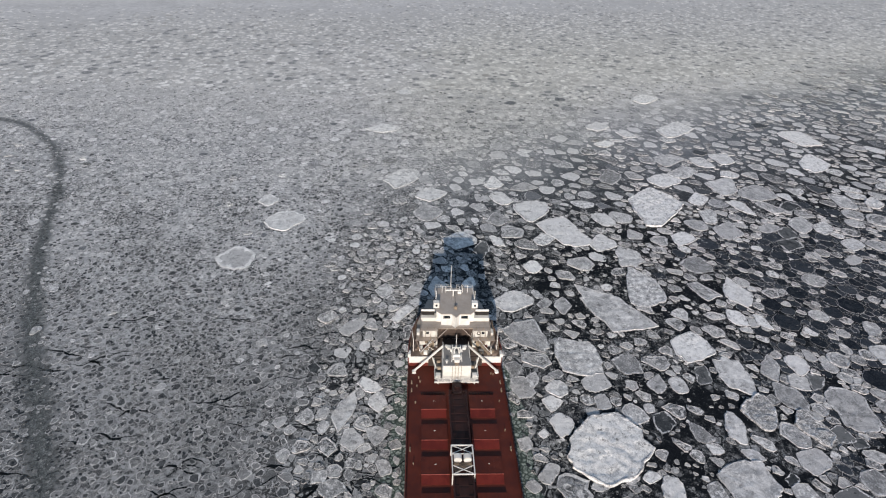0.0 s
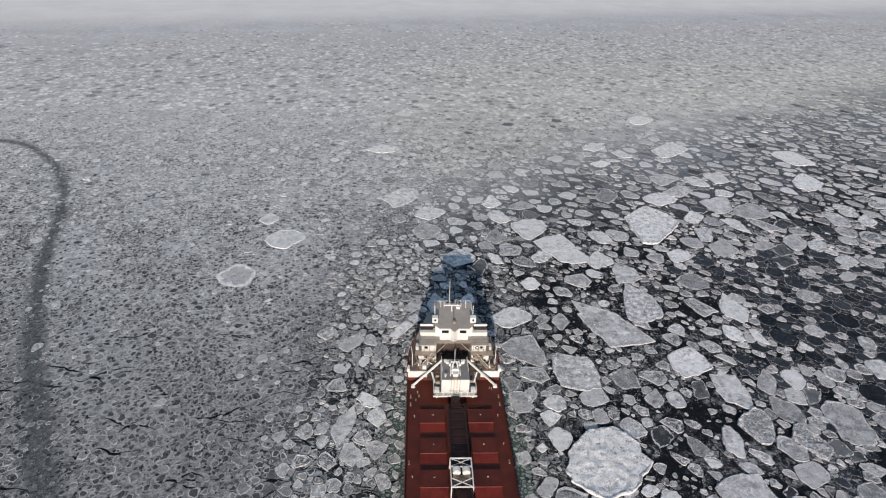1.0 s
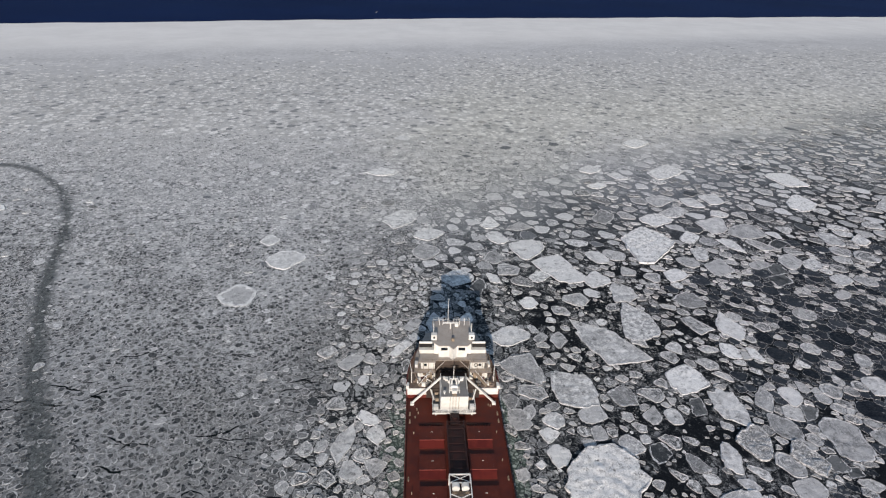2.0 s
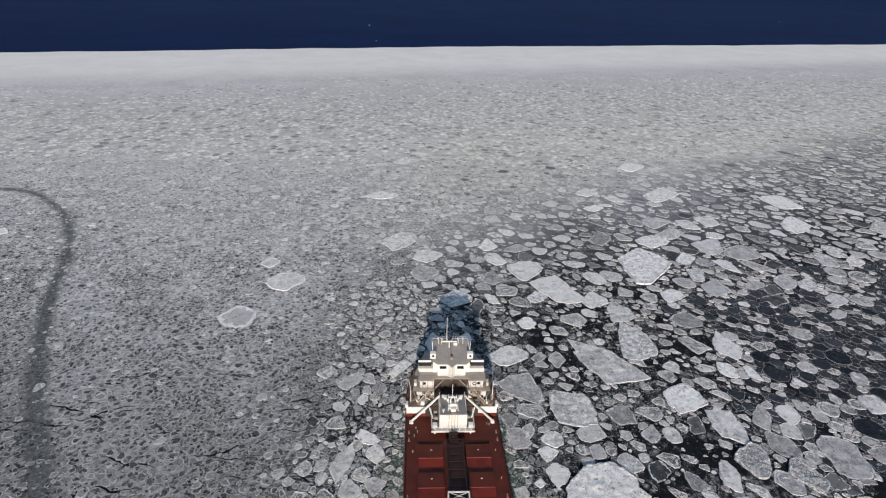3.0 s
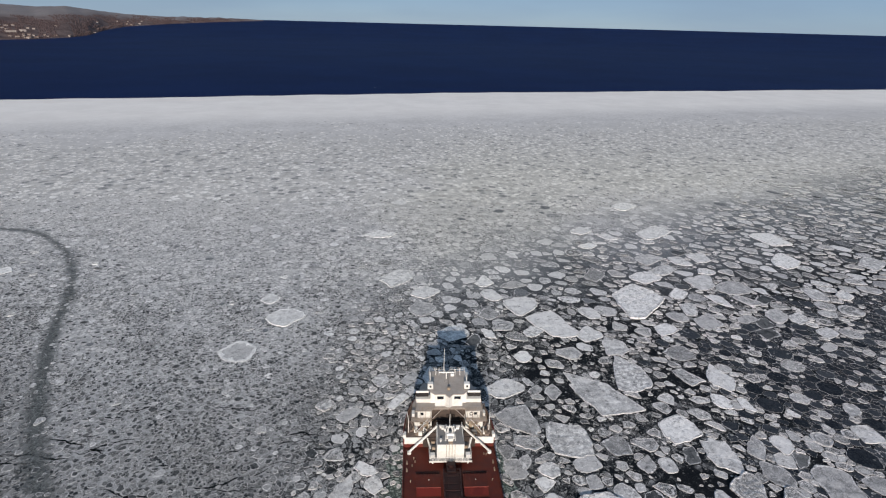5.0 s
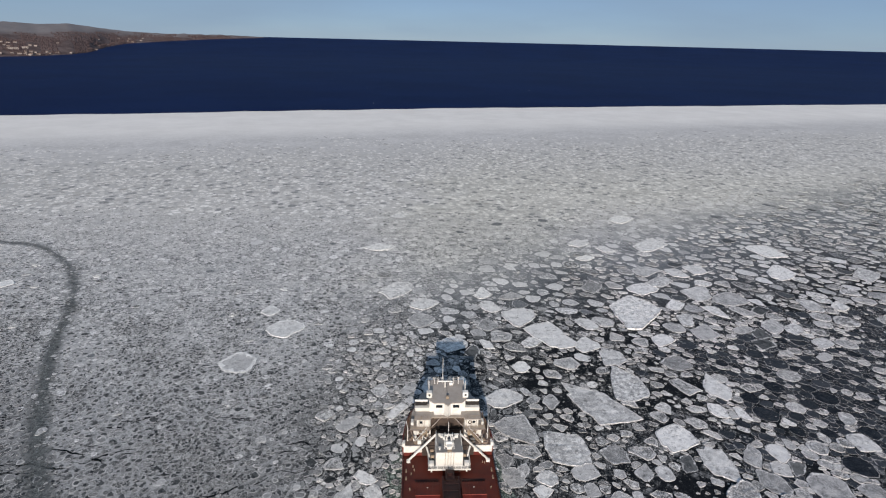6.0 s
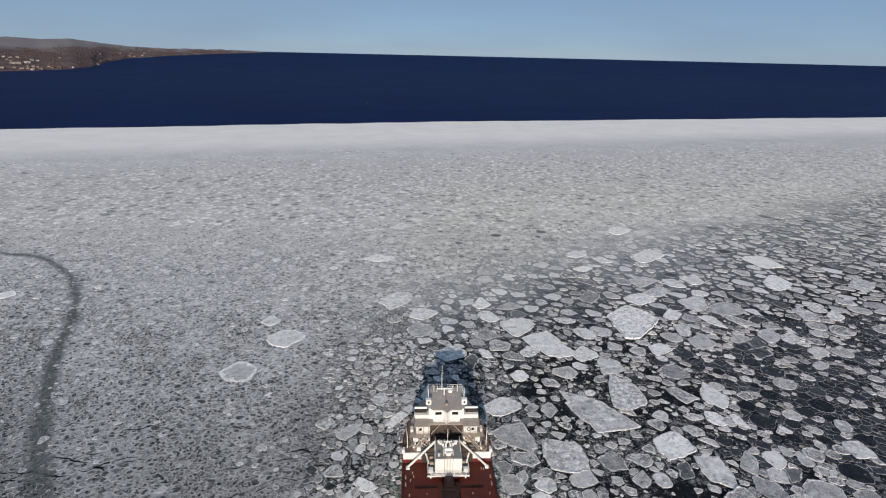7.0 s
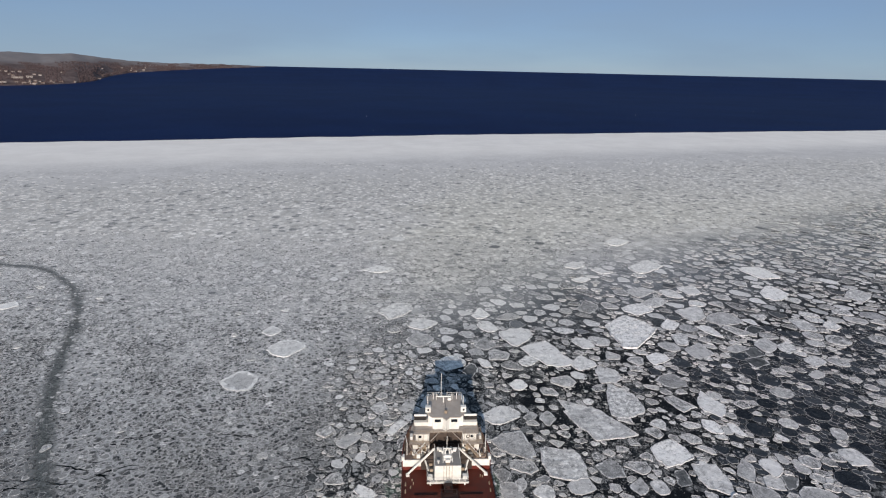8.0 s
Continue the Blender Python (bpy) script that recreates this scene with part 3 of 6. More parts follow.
# ---------------------------------------------------------------- churned wash along the hull
def make_wash():
    """A ragged belt of churned slush on either side of the ship."""
    bm = bmesh.new()
    t = radians(SHIP_TURN)
    for side in (-1, 1):
        last = None
        for i in range(170):
            u = -150 + i * 1.0
            inner = half_breadth(u) - 0.6
            outer = half_breadth(u) + 5.0 + 2.6 * noise.noise(Vector((i * 0.16, side * 5, 0))) + 1.4 * noise.noise(Vector((i * 0.6, side * 9, 0)))
            if u > 4:
                outer -= (u - 4) * 0.22
            row = []
            for v in (inner, (inner + outer) / 2, max(outer, inner + 0.1)):
                v *= side
                row.append(bm.verts.new((SHIP_AT[0] + v * math.cos(t) - u * math.sin(t), SHIP_AT[1] + v * math.sin(t) + u * math.cos(t), 0.042)))
            if last:
                for a in range(2):
                    bm.faces.new((last[a], row[a], row[a + 1], last[a + 1]))
            last = row
    bmesh.ops.recalc_face_normals(bm, faces=bm.faces)
    for f in bm.faces:
        if f.normal.z < 0:
            f.normal_flip()
    ob = new("wash", mesh_of("wash", bm, wash_ice))
    return tagged(ob, "greenish churned slush washed along the ship's sides", "slush", kind="stuff")


make_wash()

# ---------------------------------------------------------------- large floes
BLOCKS = []  # centre, axis turn, radius by angle: what the small ice keeps clear of
SECTORS = 64


def outline(half, left, right, along_l, along_r, roundness, seed, sectors=SECTORS):
    """The radius by angle of a floe: a four-cornered shape (two tips, two shoulders) rounded towards an oval, with a ragged edge."""
    corners = [Vector((half, 0)), Vector((along_l * half, left)), Vector((-half, 0)), Vector((along_r * half, -right))]
    out = []
    for k in range(sectors):
        a = 2 * math.pi * k / sectors
        d = Vector((math.cos(a), math.sin(a)))
        r_poly = 1e9
        for p, q in zip(corners, corners[1:] + corners[:1]):
            e = q - p
            cross = d.x * e.y - d.y * e.x
            if cross > 1e-9:
                t = (p.x * e.y - p.y * e.x) / cross
                if t > 0:
                    r_poly = min(r_poly, t)
        side = left if d.y > 0 else right
        r_oval = 1 / math.sqrt((d.x / half) ** 2 + (d.y / max(side, 0.2)) ** 2)
        # the tips bulge out along straight sides
        r_full = min(r_oval, r_poly * 1.32)
        k_round = 0.62 * roundness
        r = r_poly * (1 - k_round) * 1.06 + r_full * k_round
        out.append(r)
    # straight cracks cut the shape to its corners, then the edge is frayed
    dice = random.Random(seed * 7 + 3)
    count = dice.choice((5, 6, 7))
    start = dice.random() * 6.28
    cuts = []
    for m in range(count):
        at = start + (m + dice.uniform(-0.3, 0.3)) * 2 * math.pi / count
        cuts.append((at, out[round(at / (2 * math.pi) * sectors) % sectors] * dice.uniform(0.84, 1.10)))
    for k in range(sectors):
        a = 2 * math.pi * k / sectors
        r = out[k] * 1.05
        for at, dist in cuts:
            c = math.cos(a - at)
            if c > 0.55:
                r = min(r, max(dist / c, out[k] * 0.90))
        fray = 0.05 * noise.noise(Vector((math.cos(a) * 2, math.sin(a) * 2, seed * 3.7))) + 0.035 * noise.noise(Vector((math.cos(a) * 7, math.sin(a) * 7, seed * 2.3))) + 0.02 * noise.noise(Vector((math.cos(a) * 16, math.sin(a) * 16, seed * 0.7)))
        out[k] = r * (1 + fray)
    return out


LOOKS = {
    "snow_covered_ice": ("thick white ice floe with drifted snow and a raised ragged rim", 0.26, 0.10),
    "fresh_snow_ice": ("white snow-topped floe frozen into the grey pancake field", 0.16, 0.08),
    "pale_ice": ("pale grey ice floe with frosted top and white edges", 0.13, 0.06),
    "grey_ice": ("grey ice floe with a thin white rim of slush", 0.10, 0.09),
    "dark_thin_ice": ("dark thin translucent ice floe with a pale rim", 0.07, 0.10),
}
floe_count = 0


def floe(x, y, half, left, right, turn, along_l, along_r, roundness, material, collar=1.0):
    """A large floe: half its length, its breadth to either side, its turn, where the shoulders sit along it."""
    global floe_count
    floe_count += 1
    seed = floe_count
    rad = outline(half, left, right, along_l, along_r, roundness, seed)
    label, high, rim = LOOKS[material.name]
    size = math.sqrt(half * (left + right) / 2)
    high = high * min(2.2, 1.2 + size / 10)
    rim_w = min(0.8 * rim * size + 0.16, 0.6) * collar
    bm = bmesh.new()
    levels = ((1.0, 0.0, -0.35), (1.0, -0.02, high * 0.55), (1.0, 0.10, high * 1.0), (1.0, 0.5 * rim_w, high * 1.12), (1.0, 1.0 * rim_w, high * 0.92))
    inner = max(3, min(14, int(size * 1.2)))
    levels += tuple((1 - 0.88 * (k + 0.7) / inner, rim_w * (1 - k / inner), high * 0.86) for k in range(inner))
    crumple = {"snow_covered_ice": 0.22, "pale_ice": 0.09}.get(material.name, 0.05) * min(1.0, size / 5)
    rings = []
    for li, (f, inset, z) in enumerate(levels):
        ring = []
        for k in range(SECTORS):
            a = 2 * math.pi * k / SECTORS
            if li > 2:
                # the rim is broad in places and worn off in others
                inset_here = inset * max(0.15 if collar < 2 else 0.7, 0.85 + (1.5 if collar < 2 else 0.5) * noise.noise(Vector((math.cos(a) * 1.6, math.sin(a) * 1.6, seed))) + 0.8 * noise.noise(Vector((math.cos(a) * 6, math.sin(a) * 6, seed + li * 0.3))))
            else:
                inset_here = inset
            r = max(rad[k] * f - inset_here, 0.03 * (len(levels) - li))
            p = Vector((r * math.cos(a), r * math.sin(a), z))
            if li >= 2:
                p.z += crumple * (noise.noise(Vector((p.x * 0.8, p.y * 0.8, seed * 1.3))) + 0.6 * abs(noise.noise(Vector((p.x * 1.3, p.y * 1.3, seed * 4.3))))) + 0.3 * high * noise.noise(Vector((p.x * 0.45, p.y * 0.45, seed * 2.1))) + 0.28 * high * noise.noise(Vector((p.x * 1.6, p.y * 1.6, seed)))
            ring.append(bm.verts.new(p))
        rings.append(ring)
    for li, (lo, hi) in enumerate(zip(rings, rings[1:])):
        for k in range(SECTORS):
            j = (k + 1) % SECTORS
            f = bm.faces.new((lo[k], lo[j], hi[j], hi[k]))
            f.material_index = 1 if 2 <= li <= 3 else 0
            f.smooth = li > 3
    bm.faces.new(rings[-1])
    rim_bm = bm.copy()
    bmesh.ops.delete(rim_bm, geom=[f for f in rim_bm.faces if f.material_index == 0], context="FACES")
    bmesh.ops.delete(bm, geom=[f for f in bm.faces if f.material_index == 1], context="FACES")
    ob = new("ice_floe", mesh_of("ice_floe", bm, material))
    ob.matrix_world = pose(x, y, 0.0, 0, 0, turn)
    part("rim", rim_bm, fresh_ice if material is fresh_ice or collar > 1 else rim_ice, ob, "white frozen slush rim").data.polygons.foreach_set("material_index", [0] * (2 * SECTORS))
    tagged(ob, label, "ice floe", group="large floes in the pack ice")
    BLOCKS.append((x, y, radians(turn), np.array(rad)))
    return ob


floe(53.6, 144.8, 15.1, 3.6, 12.1, -43, -0.06, 0.42, .25, pale_ice)
floe(24.6, 127.8, 7.8, 11.0, 2.0, -40, -0.40, -0.24, .4, pale_ice)
floe(39.0, 122.8, 8.8, 5.6, 7.9, -55, -0.11, 0.14, .45, pale_ice)
floe(66.1, 155.2, 10.2, 4.4, 10.1, -71, 0.10, 0.77, .35, pale_ice)
floe(66.3, 172.6, 6.4, 2.6, 10.2, -56, -0.05, 0.62, .4, pale_ice)
floe(23.4, 145.2, 6.7, 5.2, 5.2, 2, 0.24, -0.24, .5, pale_ice)
floe(50.5, 119.0, 4.6, 5.4, 3.1, -31, -0.25, -0.04, .6, grey_ice)
floe(41.1, 112.9, 3.6, 5.2, 4.0, -18, 0.34, -0.38, .3, grey_ice)
floe(71.0, 127.5, 5.8, 5.6, 8.8, -14, -0.06, -0.52, .4, pale_ice)
floe(69.4, 116.6, 3.0, 3.9, 4.3, -57, -0.80, 0.72, .5, dark_ice)
floe(31.8, 163.4, 3.3, 3.6, 4.1, 3, 0.19, -0.22, .8, pale_ice)
floe(32.8, 144.4, 2.5, 2.5, 3.0, 9, 0.59, -0.79, .6, grey_ice)
floe(38.1, 143.8, 2.6, 4.4, 4.8, -7, 0.06, -0.06, .9, grey_ice)
floe(21.0, 118.3, 2.5, 1.6, 5.1, -3, -0.07, 0.13, .6, grey_ice)
floe(25.1, 113.4, 1.7, 3.9, 3.1, -13, 0.35, 0.31, .6, grey_ice)
floe(22.6, 111.3, 3.9, 3.0, 4.4, -35, -0.35, 0.33, .6, grey_ice)
floe(31.6, 115.6, 2.1, 1.8, 1.5, 2, 0.23, -0.07, .7, grey_ice)
floe(29.2, 106.9, 2.8, 1.6, 4.1, -4, -0.21, -0.21, .5, pale_ice)
floe(30.9, 111.0, 3.1, 2.9, 3.6, -4, 0.15, 0.28, .8, pale_ice)
floe(41.4, 106.8, 2.3, 2.8, 3.2, -43, -0.51, 0.17, .3, grey_ice)
floe(48.3, 102.9, 3.4, 4.0, 3.1, -14, -0.39, 0.05, .6, pale_ice)
floe(39.7, 92.2, 10.7, 12.0, 9.3, 7, 0.29, -0.34, .75, snow_ice)
floe(54.8, 101.9, 2.8, 2.4, 5.3, -26, -0.06, 0.01, .7, dark_ice)
floe(42.6, 85.9, 2.0, 1.5, 1.7, 7, 0.26, -0.43, .8, grey_ice)
floe(47.0, 86.3, 2.0, 1.6, 1.7, 5, 0.23, -0.43, .9, pale_ice)
floe(21.6, 83.6, 1.7, 1.7, 1.6, -10, -0.10, 0.17, .9, grey_ice)
floe(25.3, 86.9, 2.9, 2.3, 2.9, 30, 0.58, -0.65, .7, grey_ice)
floe(35.4, 83.4, 2.1, 2.7, 0.8, 1, 0.07, -0.13, .6, grey_ice)
floe(51.2, 83.0, 4.3, 2.4, 3.7, -78, -0.41, 0.09, .4, pale_ice)
floe(21.2, 94.5, 1.9, 1.7, 2.6, -31, -0.09, 0.33, .6, grey_ice)
floe(30.5, 100.2, 2.9, 3.3, 4.9, -2, -0.08, -0.32, .8, pale_ice)
floe(25.7, 97.1, 1.3, 1.3, 1.3, 1, 0.17, -0.17, .8, pale_ice)
floe(52.2, 105.2, 1.5, 1.6, 2.0, -45, -0.18, 0.12, .5, grey_ice)
floe(56.1, 112.4, 2.3, 5.0, 2.8, -17, 0.25, 0.13, .5, grey_ice)
floe(61.7, 112.7, 2.8, 3.3, 2.8, -47, -0.47, 0.30, .7, pale_ice)
floe(93.6, 152.6, 8.4, 4.2, 5.1, -90, 0.33, 0.30, .4, pale_ice)
floe(88.5, 140.1, 4.3, 3.0, 3.8, -61, -0.34, 0.19, .4, pale_ice)
floe(95.1, 138.3, 4.1, 1.8, 2.3, -68, -0.62, 0.24, .3, pale_ice)
floe(77.0, 115.6, 7.7, 7.0, 3.8, -64, -0.60, 0.05, .4, pale_ice)
floe(88.8, 119.8, 5.6, 2.0, 4.2, -101, -0.25, 0.56, .5, pale_ice)
floe(96.4, 122.0, 3.2, 3.1, 5.6, -31, 0.04, 0.27, .7, pale_ice)
floe(101.4, 125.0, 2.5, 1.4, 2.9, -58, -0.34, 0.57, .6, grey_ice)
floe(97.9, 115.9, 2.6, 2.5, 4.3, -57, 0.30, 0.74, .5, dark_ice)
floe(85.6, 165.3, 5.9, 7.9, 3.4, -20, 0.07, -0.06, .4, grey_ice)
floe(142.0, 172.5, 3.8, 3.2, 3.8, 8, 0.67, -0.79, .7, grey_ice)
floe(147.9, 182.6, 4.6, 4.8, 4.6, -2, 0.53, -0.55, .8, grey_ice)
floe(126.1, 137.1, 2.7, 2.4, 5.7, -48, -0.23, 0.50, .7, pale_ice)
floe(122.6, 125.4, 4.2, 4.2, 4.9, -44, -0.20, 0.10, .7, pale_ice)
floe(88.4, 109.6, 5.6, 3.9, 3.8, -61, -0.23, 0.03, .5, grey_ice)
floe(102.2, 106.6, 7.1, 6.4, 8.0, -58, -0.40, 0.37, .6, grey_ice)
floe(111.7, 105.4, 4.6, 5.2, 2.5, -43, -0.35, 0.07, .5, grey_ice)
floe(78.1, 104.6, 4.2, 7.1, 5.8, -5, 0.57, 0.11, .7, snow_ice)
floe(71.0, 100.2, 5.1, 2.3, 3.8, -84, -0.36, 0.55, .5, pale_ice)
floe(62.2, 98.9, 3.5, 1.1, 3.9, -44, -0.23, 0.38, .3, grey_ice)
floe(89.4, 100.3, 6.0, 3.1, 4.4, -85, 0.41, -0.29, .4, snow_ice)
floe(84.5, 91.5, 3.8, 3.5, 4.9, -22, 0.29, -0.25, .6, grey_ice)
floe(67.1, 85.1, 6.5, 8.4, 6.7, -25, 0.35, -0.22, .4, pale_ice)
floe(71.4, 92.5, 2.8, 1.6, 2.2, -32, 0.10, 0.07, .5, grey_ice)
floe(59.8, 82.8, 2.5, 2.5, 2.9, -49, -0.67, 0.03, .4, grey_ice)
floe(78.2, 82.8, 3.1, 2.9, 3.4, -45, -0.30, -0.03, .4, pale_ice)
floe(94.9, 85.7, 3.9, 3.7, 3.4, -25, -0.07, -0.17, .6, grey_ice)
floe(87.9, 82.2, 4.7, 3.0, 3.5, -7, 0.12, -0.51, .6, dark_ice)
floe(94.5, 98.2, 2.8, 3.5, 2.8, -35, -0.15, -0.14, .5, dark_ice)
floe(77.0, 86.4, 1.7, 1.8, 2.1, -11, 0.31, -0.80, .5, dark_ice)
floe(97.3, 96.2, 2.0, 2.1, 2.7, -22, 0.30, -0.62, .4, dark_ice)
floe(85.4, 209.3, 10.5, 12.6, 23.9, -3, 0.20, -0.79, .55, snow_ice)
floe(45.9, 184.5, 10.4, 12.2, 7.7, -34, -0.53, 0.34, .3, pale_ice)
floe(36.6, 204.0, 7.6, 5.7, 12.9, -6, 0.35, -0.00, .4, pale_ice)
floe(58.0, 177.7, 5.1, 8.2, 5.0, 3, 0.23, -0.66, .6, pale_ice)
floe(62.2, 195.6, 5.6, 4.2, 4.9, -40, -0.22, 0.41, .5, pale_ice)
floe(25.5, 209.5, 5.4, 6.1, 5.4, -24, -0.51, 0.47, .5, pale_ice)
floe(23.3, 221.0, 4.5, 9.1, 3.8, 4, 0.32, -0.16, .6, pale_ice)
floe(22.9, 192.7, 4.4, 6.9, 4.0, 3, 0.18, -0.14, .7, grey_ice)
floe(8.7, 177.6, 6.4, 6.5, 5.0, 6, 0.02, -0.16, .8, pale_ice)
floe(15.6, 173.2, 3.0, 6.0, 6.9, 10, 0.80, -0.46, .6, dark_ice)
floe(21.5, 178.3, 4.4, 2.4, 2.4, -51, -0.37, 0.27, .4, pale_ice)
floe(35.6, 218.8, 6.5, 6.2, 2.3, 11, 0.23, -0.17, .4, grey_ice)
floe(38.3, 180.1, 4.0, 4.7, 4.2, 12, 0.07, -0.72, .6, pale_ice)
floe(121.4, 289.9, 10.9, 11.7, 11.4, 11, 0.65, -0.80, .4, pale_ice)
floe(81.5, 291.2, 6.8, 6.5, 7.0, 12, 0.49, -0.49, .6, pale_ice)
floe(93.2, 281.5, 5.4, 6.3, 4.2, -31, -0.42, 0.43, .6, pale_ice)
floe(80.0, 269.0, 5.3, 3.5, 5.5, 12, 0.39, -0.52, .6, pale_ice)
floe(105.5, 253.5, 7.2, 4.6, 11.3, -4, 0.18, -0.54, .5, pale_ice)
floe(96.3, 230.1, 8.2, 7.1, 7.3, 4, 0.25, -0.42, .6, pale_ice)
floe(107.2, 238.3, 7.8, 6.8, 5.1, 15, 0.76, -0.44, .5, pale_ice)
floe(73.8, 231.6, 6.6, 8.1, 6.7, 30, 0.80, -0.80, .5, grey_ice)
floe(119.6, 338.2, 8.4, 7.6, 9.4, 5, 0.31, -0.48, .6, pale_ice)
floe(-26.5, 280.0, 9.1, 6.5, 5.6, 10, 0.05, 0.10, .7, pale_ice)
floe(-14.0, 226.8, 8.5, 8.2, 11.8, 17, 0.30, -0.73, .6, pale_ice)
floe(-3.0, 197.2, 5.7, 6.7, 6.3, 3, -0.00, -0.08, .8, pale_ice)
floe(-2.0, 211.7, 6.3, 6.5, 6.5, 15, 0.20, -0.33, .7, pale_ice)
floe(-53.4, 188.5, 7.9, 6.8, 6.8, 13, 0.02, -0.06, .8, fresh_ice)
floe(-63.4, 163.9, 6.5, 7.8, 7.3, 6, -0.15, 0.13, .95, grey_ice, collar=2.6)
floe(-183.7, 225.6, 4.6, 4.2, 4.6, 12, 0.2, -0.1, .8, fresh_ice)
floe(-62.8, 203.0, 3.6, 5.3, 4.0, 16, 0.13, -0.09, .9, fresh_ice)
floe(118.0, 225.0, 6.1, 13.7, 8.6, -33, 0.10, 0.41, .3, pale_ice)
floe(130.8, 218.9, 8.2, 10.2, 7.0, -12, 0.24, -0.49, .5, pale_ice)
floe(118.5, 206.9, 7.6, 4.9, 2.0, -57, -0.48, 0.13, .4, pale_ice)
floe(171.6, 250.5, 7.9, 13.6, 9.5, 4, 0.80, -0.80, .6, pale_ice)
floe(181.1, 282.2, 11.4, 10.5, 9.1, -39, -0.24, 0.25, .4, pale_ice)
floe(163.2, 215.5, 6.9, 6.0, 6.1, -66, -0.42, 0.66, .4, pale_ice)
floe(175.4, 213.7, 3.5, 7.9, 4.9, -5, 0.80, -0.60, .8, snow_ice)
floe(106.1, 188.8, 5.2, 9.4, 6.4, -27, -0.11, -0.04, .5, grey_ice)
floe(88.2, 184.3, 4.5, 4.1, 8.0, -10, 0.03, -0.71, .4, pale_ice)
floe(103.0, 199.5, 4.9, 6.2, 5.3, -68, -0.80, 0.80, .4, pale_ice)
floe(104.4, 212.9, 4.8, 6.5, 4.5, 19, 0.80, -0.76, .9, pale_ice)
floe(130.4, 255.0, 5.9, 7.4, 7.7, -39, -0.18, 0.40, .5, pale_ice)
floe(119.1, 249.3, 6.8, 6.1, 4.2, -51, -0.37, 0.11, .5, pale_ice)
floe(125.5, 182.1, 4.5, 3.4, 7.0, -10, 0.22, -0.65, .7, dark_ice)
floe(127.5, 188.0, 3.7, 6.6, 4.1, -21, 0.11, -0.15, .7, dark_ice)
floe(136.2, 195.5, 4.4, 8.1, 7.5, -12, 0.57, -0.39, .7, pale_ice)
floe(143.2, 192.9, 3.9, 6.7, 5.0, -3, 0.71, -0.40, .8, pale_ice)
floe(122.5, 192.3, 4.5, 3.6, 4.3, 3, 0.42, -0.66, .8, grey_ice)
floe(213.5, 251.7, 8.5, 7.3, 9.9, 15, 0.76, -0.80, .7, pale_ice)
floe(138.6, 209.3, 4.9, 5.3, 3.8, 12, 0.77, -0.54, .8, dark_ice)
floe(-29.4, 135.9, 3.1, 2.9, 3.0, 12, 0.37, -0.11, .5, snow_ice)
floe(-8.5, 138.1, 4.7, 3.2, 2.4, 38, 0.80, -0.80, .4, pale_ice)
floe(-5.6, 149.8, 3.6, 3.7, 3.2, 34, 0.80, -0.80, .5, grey_ice)
floe(1.2, 151.2, 3.1, 5.9, 5.5, 17, 0.35, -0.80, .5, pale_ice)
floe(-22.1, 132.1, 4.2, 3.4, 3.5, 21, 0.60, -0.41, .5, grey_ice)
floe(-13.7, 128.8, 2.0, 3.6, 3.2, 9, 0.18, -0.25, .8, grey_ice)
floe(-14.6, 148.9, 2.9, 3.8, 4.2, 18, 0.37, -0.47, .8, grey_ice)
floe(-14.9, 110.3, 3.5, 2.9, 2.4, -12, -0.62, 0.28, .5, pale_ice)
floe(-12.5, 104.8, 2.5, 4.2, 2.7, -9, -0.31, 0.38, .6, pale_ice)
floe(-19.4, 102.6, 7.0, 1.9, 3.3, -100, -0.10, 0.30, .5, pale_ice)
floe(-24.2, 97.5, 2.2, 1.7, 1.3, -85, -0.43, 0.02, .6, grey_ice)
floe(-11.8, 96.9, 2.8, 1.5, 3.9, -7, -0.14, 0.14, .5, grey_ice)
floe(-17.5, 94.2, 3.6, 3.2, 2.3, -75, 0.11, -0.01, .7, pale_ice)
floe(-9.6, 87.3, 2.3, 2.2, 1.9, -31, -0.39, 0.45, .6, grey_ice)
floe(-19.7, 82.1, 3.2, 2.4, 2.1, 5, -0.01, -0.07, .6, grey_ice)
floe(-22.6, 84.8, 2.4, 1.6, 1.9, -130, -0.09, 0.05, .6, grey_ice)
floe(-16.5, 85.5, 1.3, 1.5, 1.9, -5, -0.22, 0.29, .8, grey_ice)
floe(-29.6, 115.9, 1.9, 2.0, 2.3, -5, -0.24, 0.37, .9, dark_ice)
floe(11.0, 153.7, 2.3, 3.5, 3.4, 10, 0.53, -0.37, .5, pale_ice)


# strays adrift on the open water beyond the pack
for x, y, size in ((-140, 1273, 1.1), (215, 1316, 1.0), (954, 1719, 1.6), (-98, 985, 0.9), (520, 1480, 0.9)):
    floe(x, y, size, size * 0.5, size * 0.45, 10, 0.2, -0.2, 0.6, snow_ice)

# ---------------------------------------------------------------- small ice
def in_ship(x, y, grow=0.0):
    """True where the hull stands, with a margin."""
    t = radians(SHIP_TURN)
    dx, dy = x - SHIP_AT[0], y - SHIP_AT[1]
    v, u = dx * math.cos(t) + dy * math.sin(t), -dx * math.sin(t) + dy * math.cos(t)
    k = np.clip((u - 6) / (BOW - 6), 0, 1)
    w = BEAM * (1 - k ** 2.3)
    return (np.abs(v) < w + grow) & (u < BOW + grow) & (u > STERN - grow)


def in_block(x, y, block, grow):
    bx, by, turn, rad = block
    dx, dy = x - bx, y - by
    a = np.arctan2(dy, dx) - turn
    r = np.hypot(dx, dy)
    k = (np.round(a / (2 * np.pi) * SECTORS).astype(int)) % SECTORS
    return r < rad[k] * 1.0 + grow


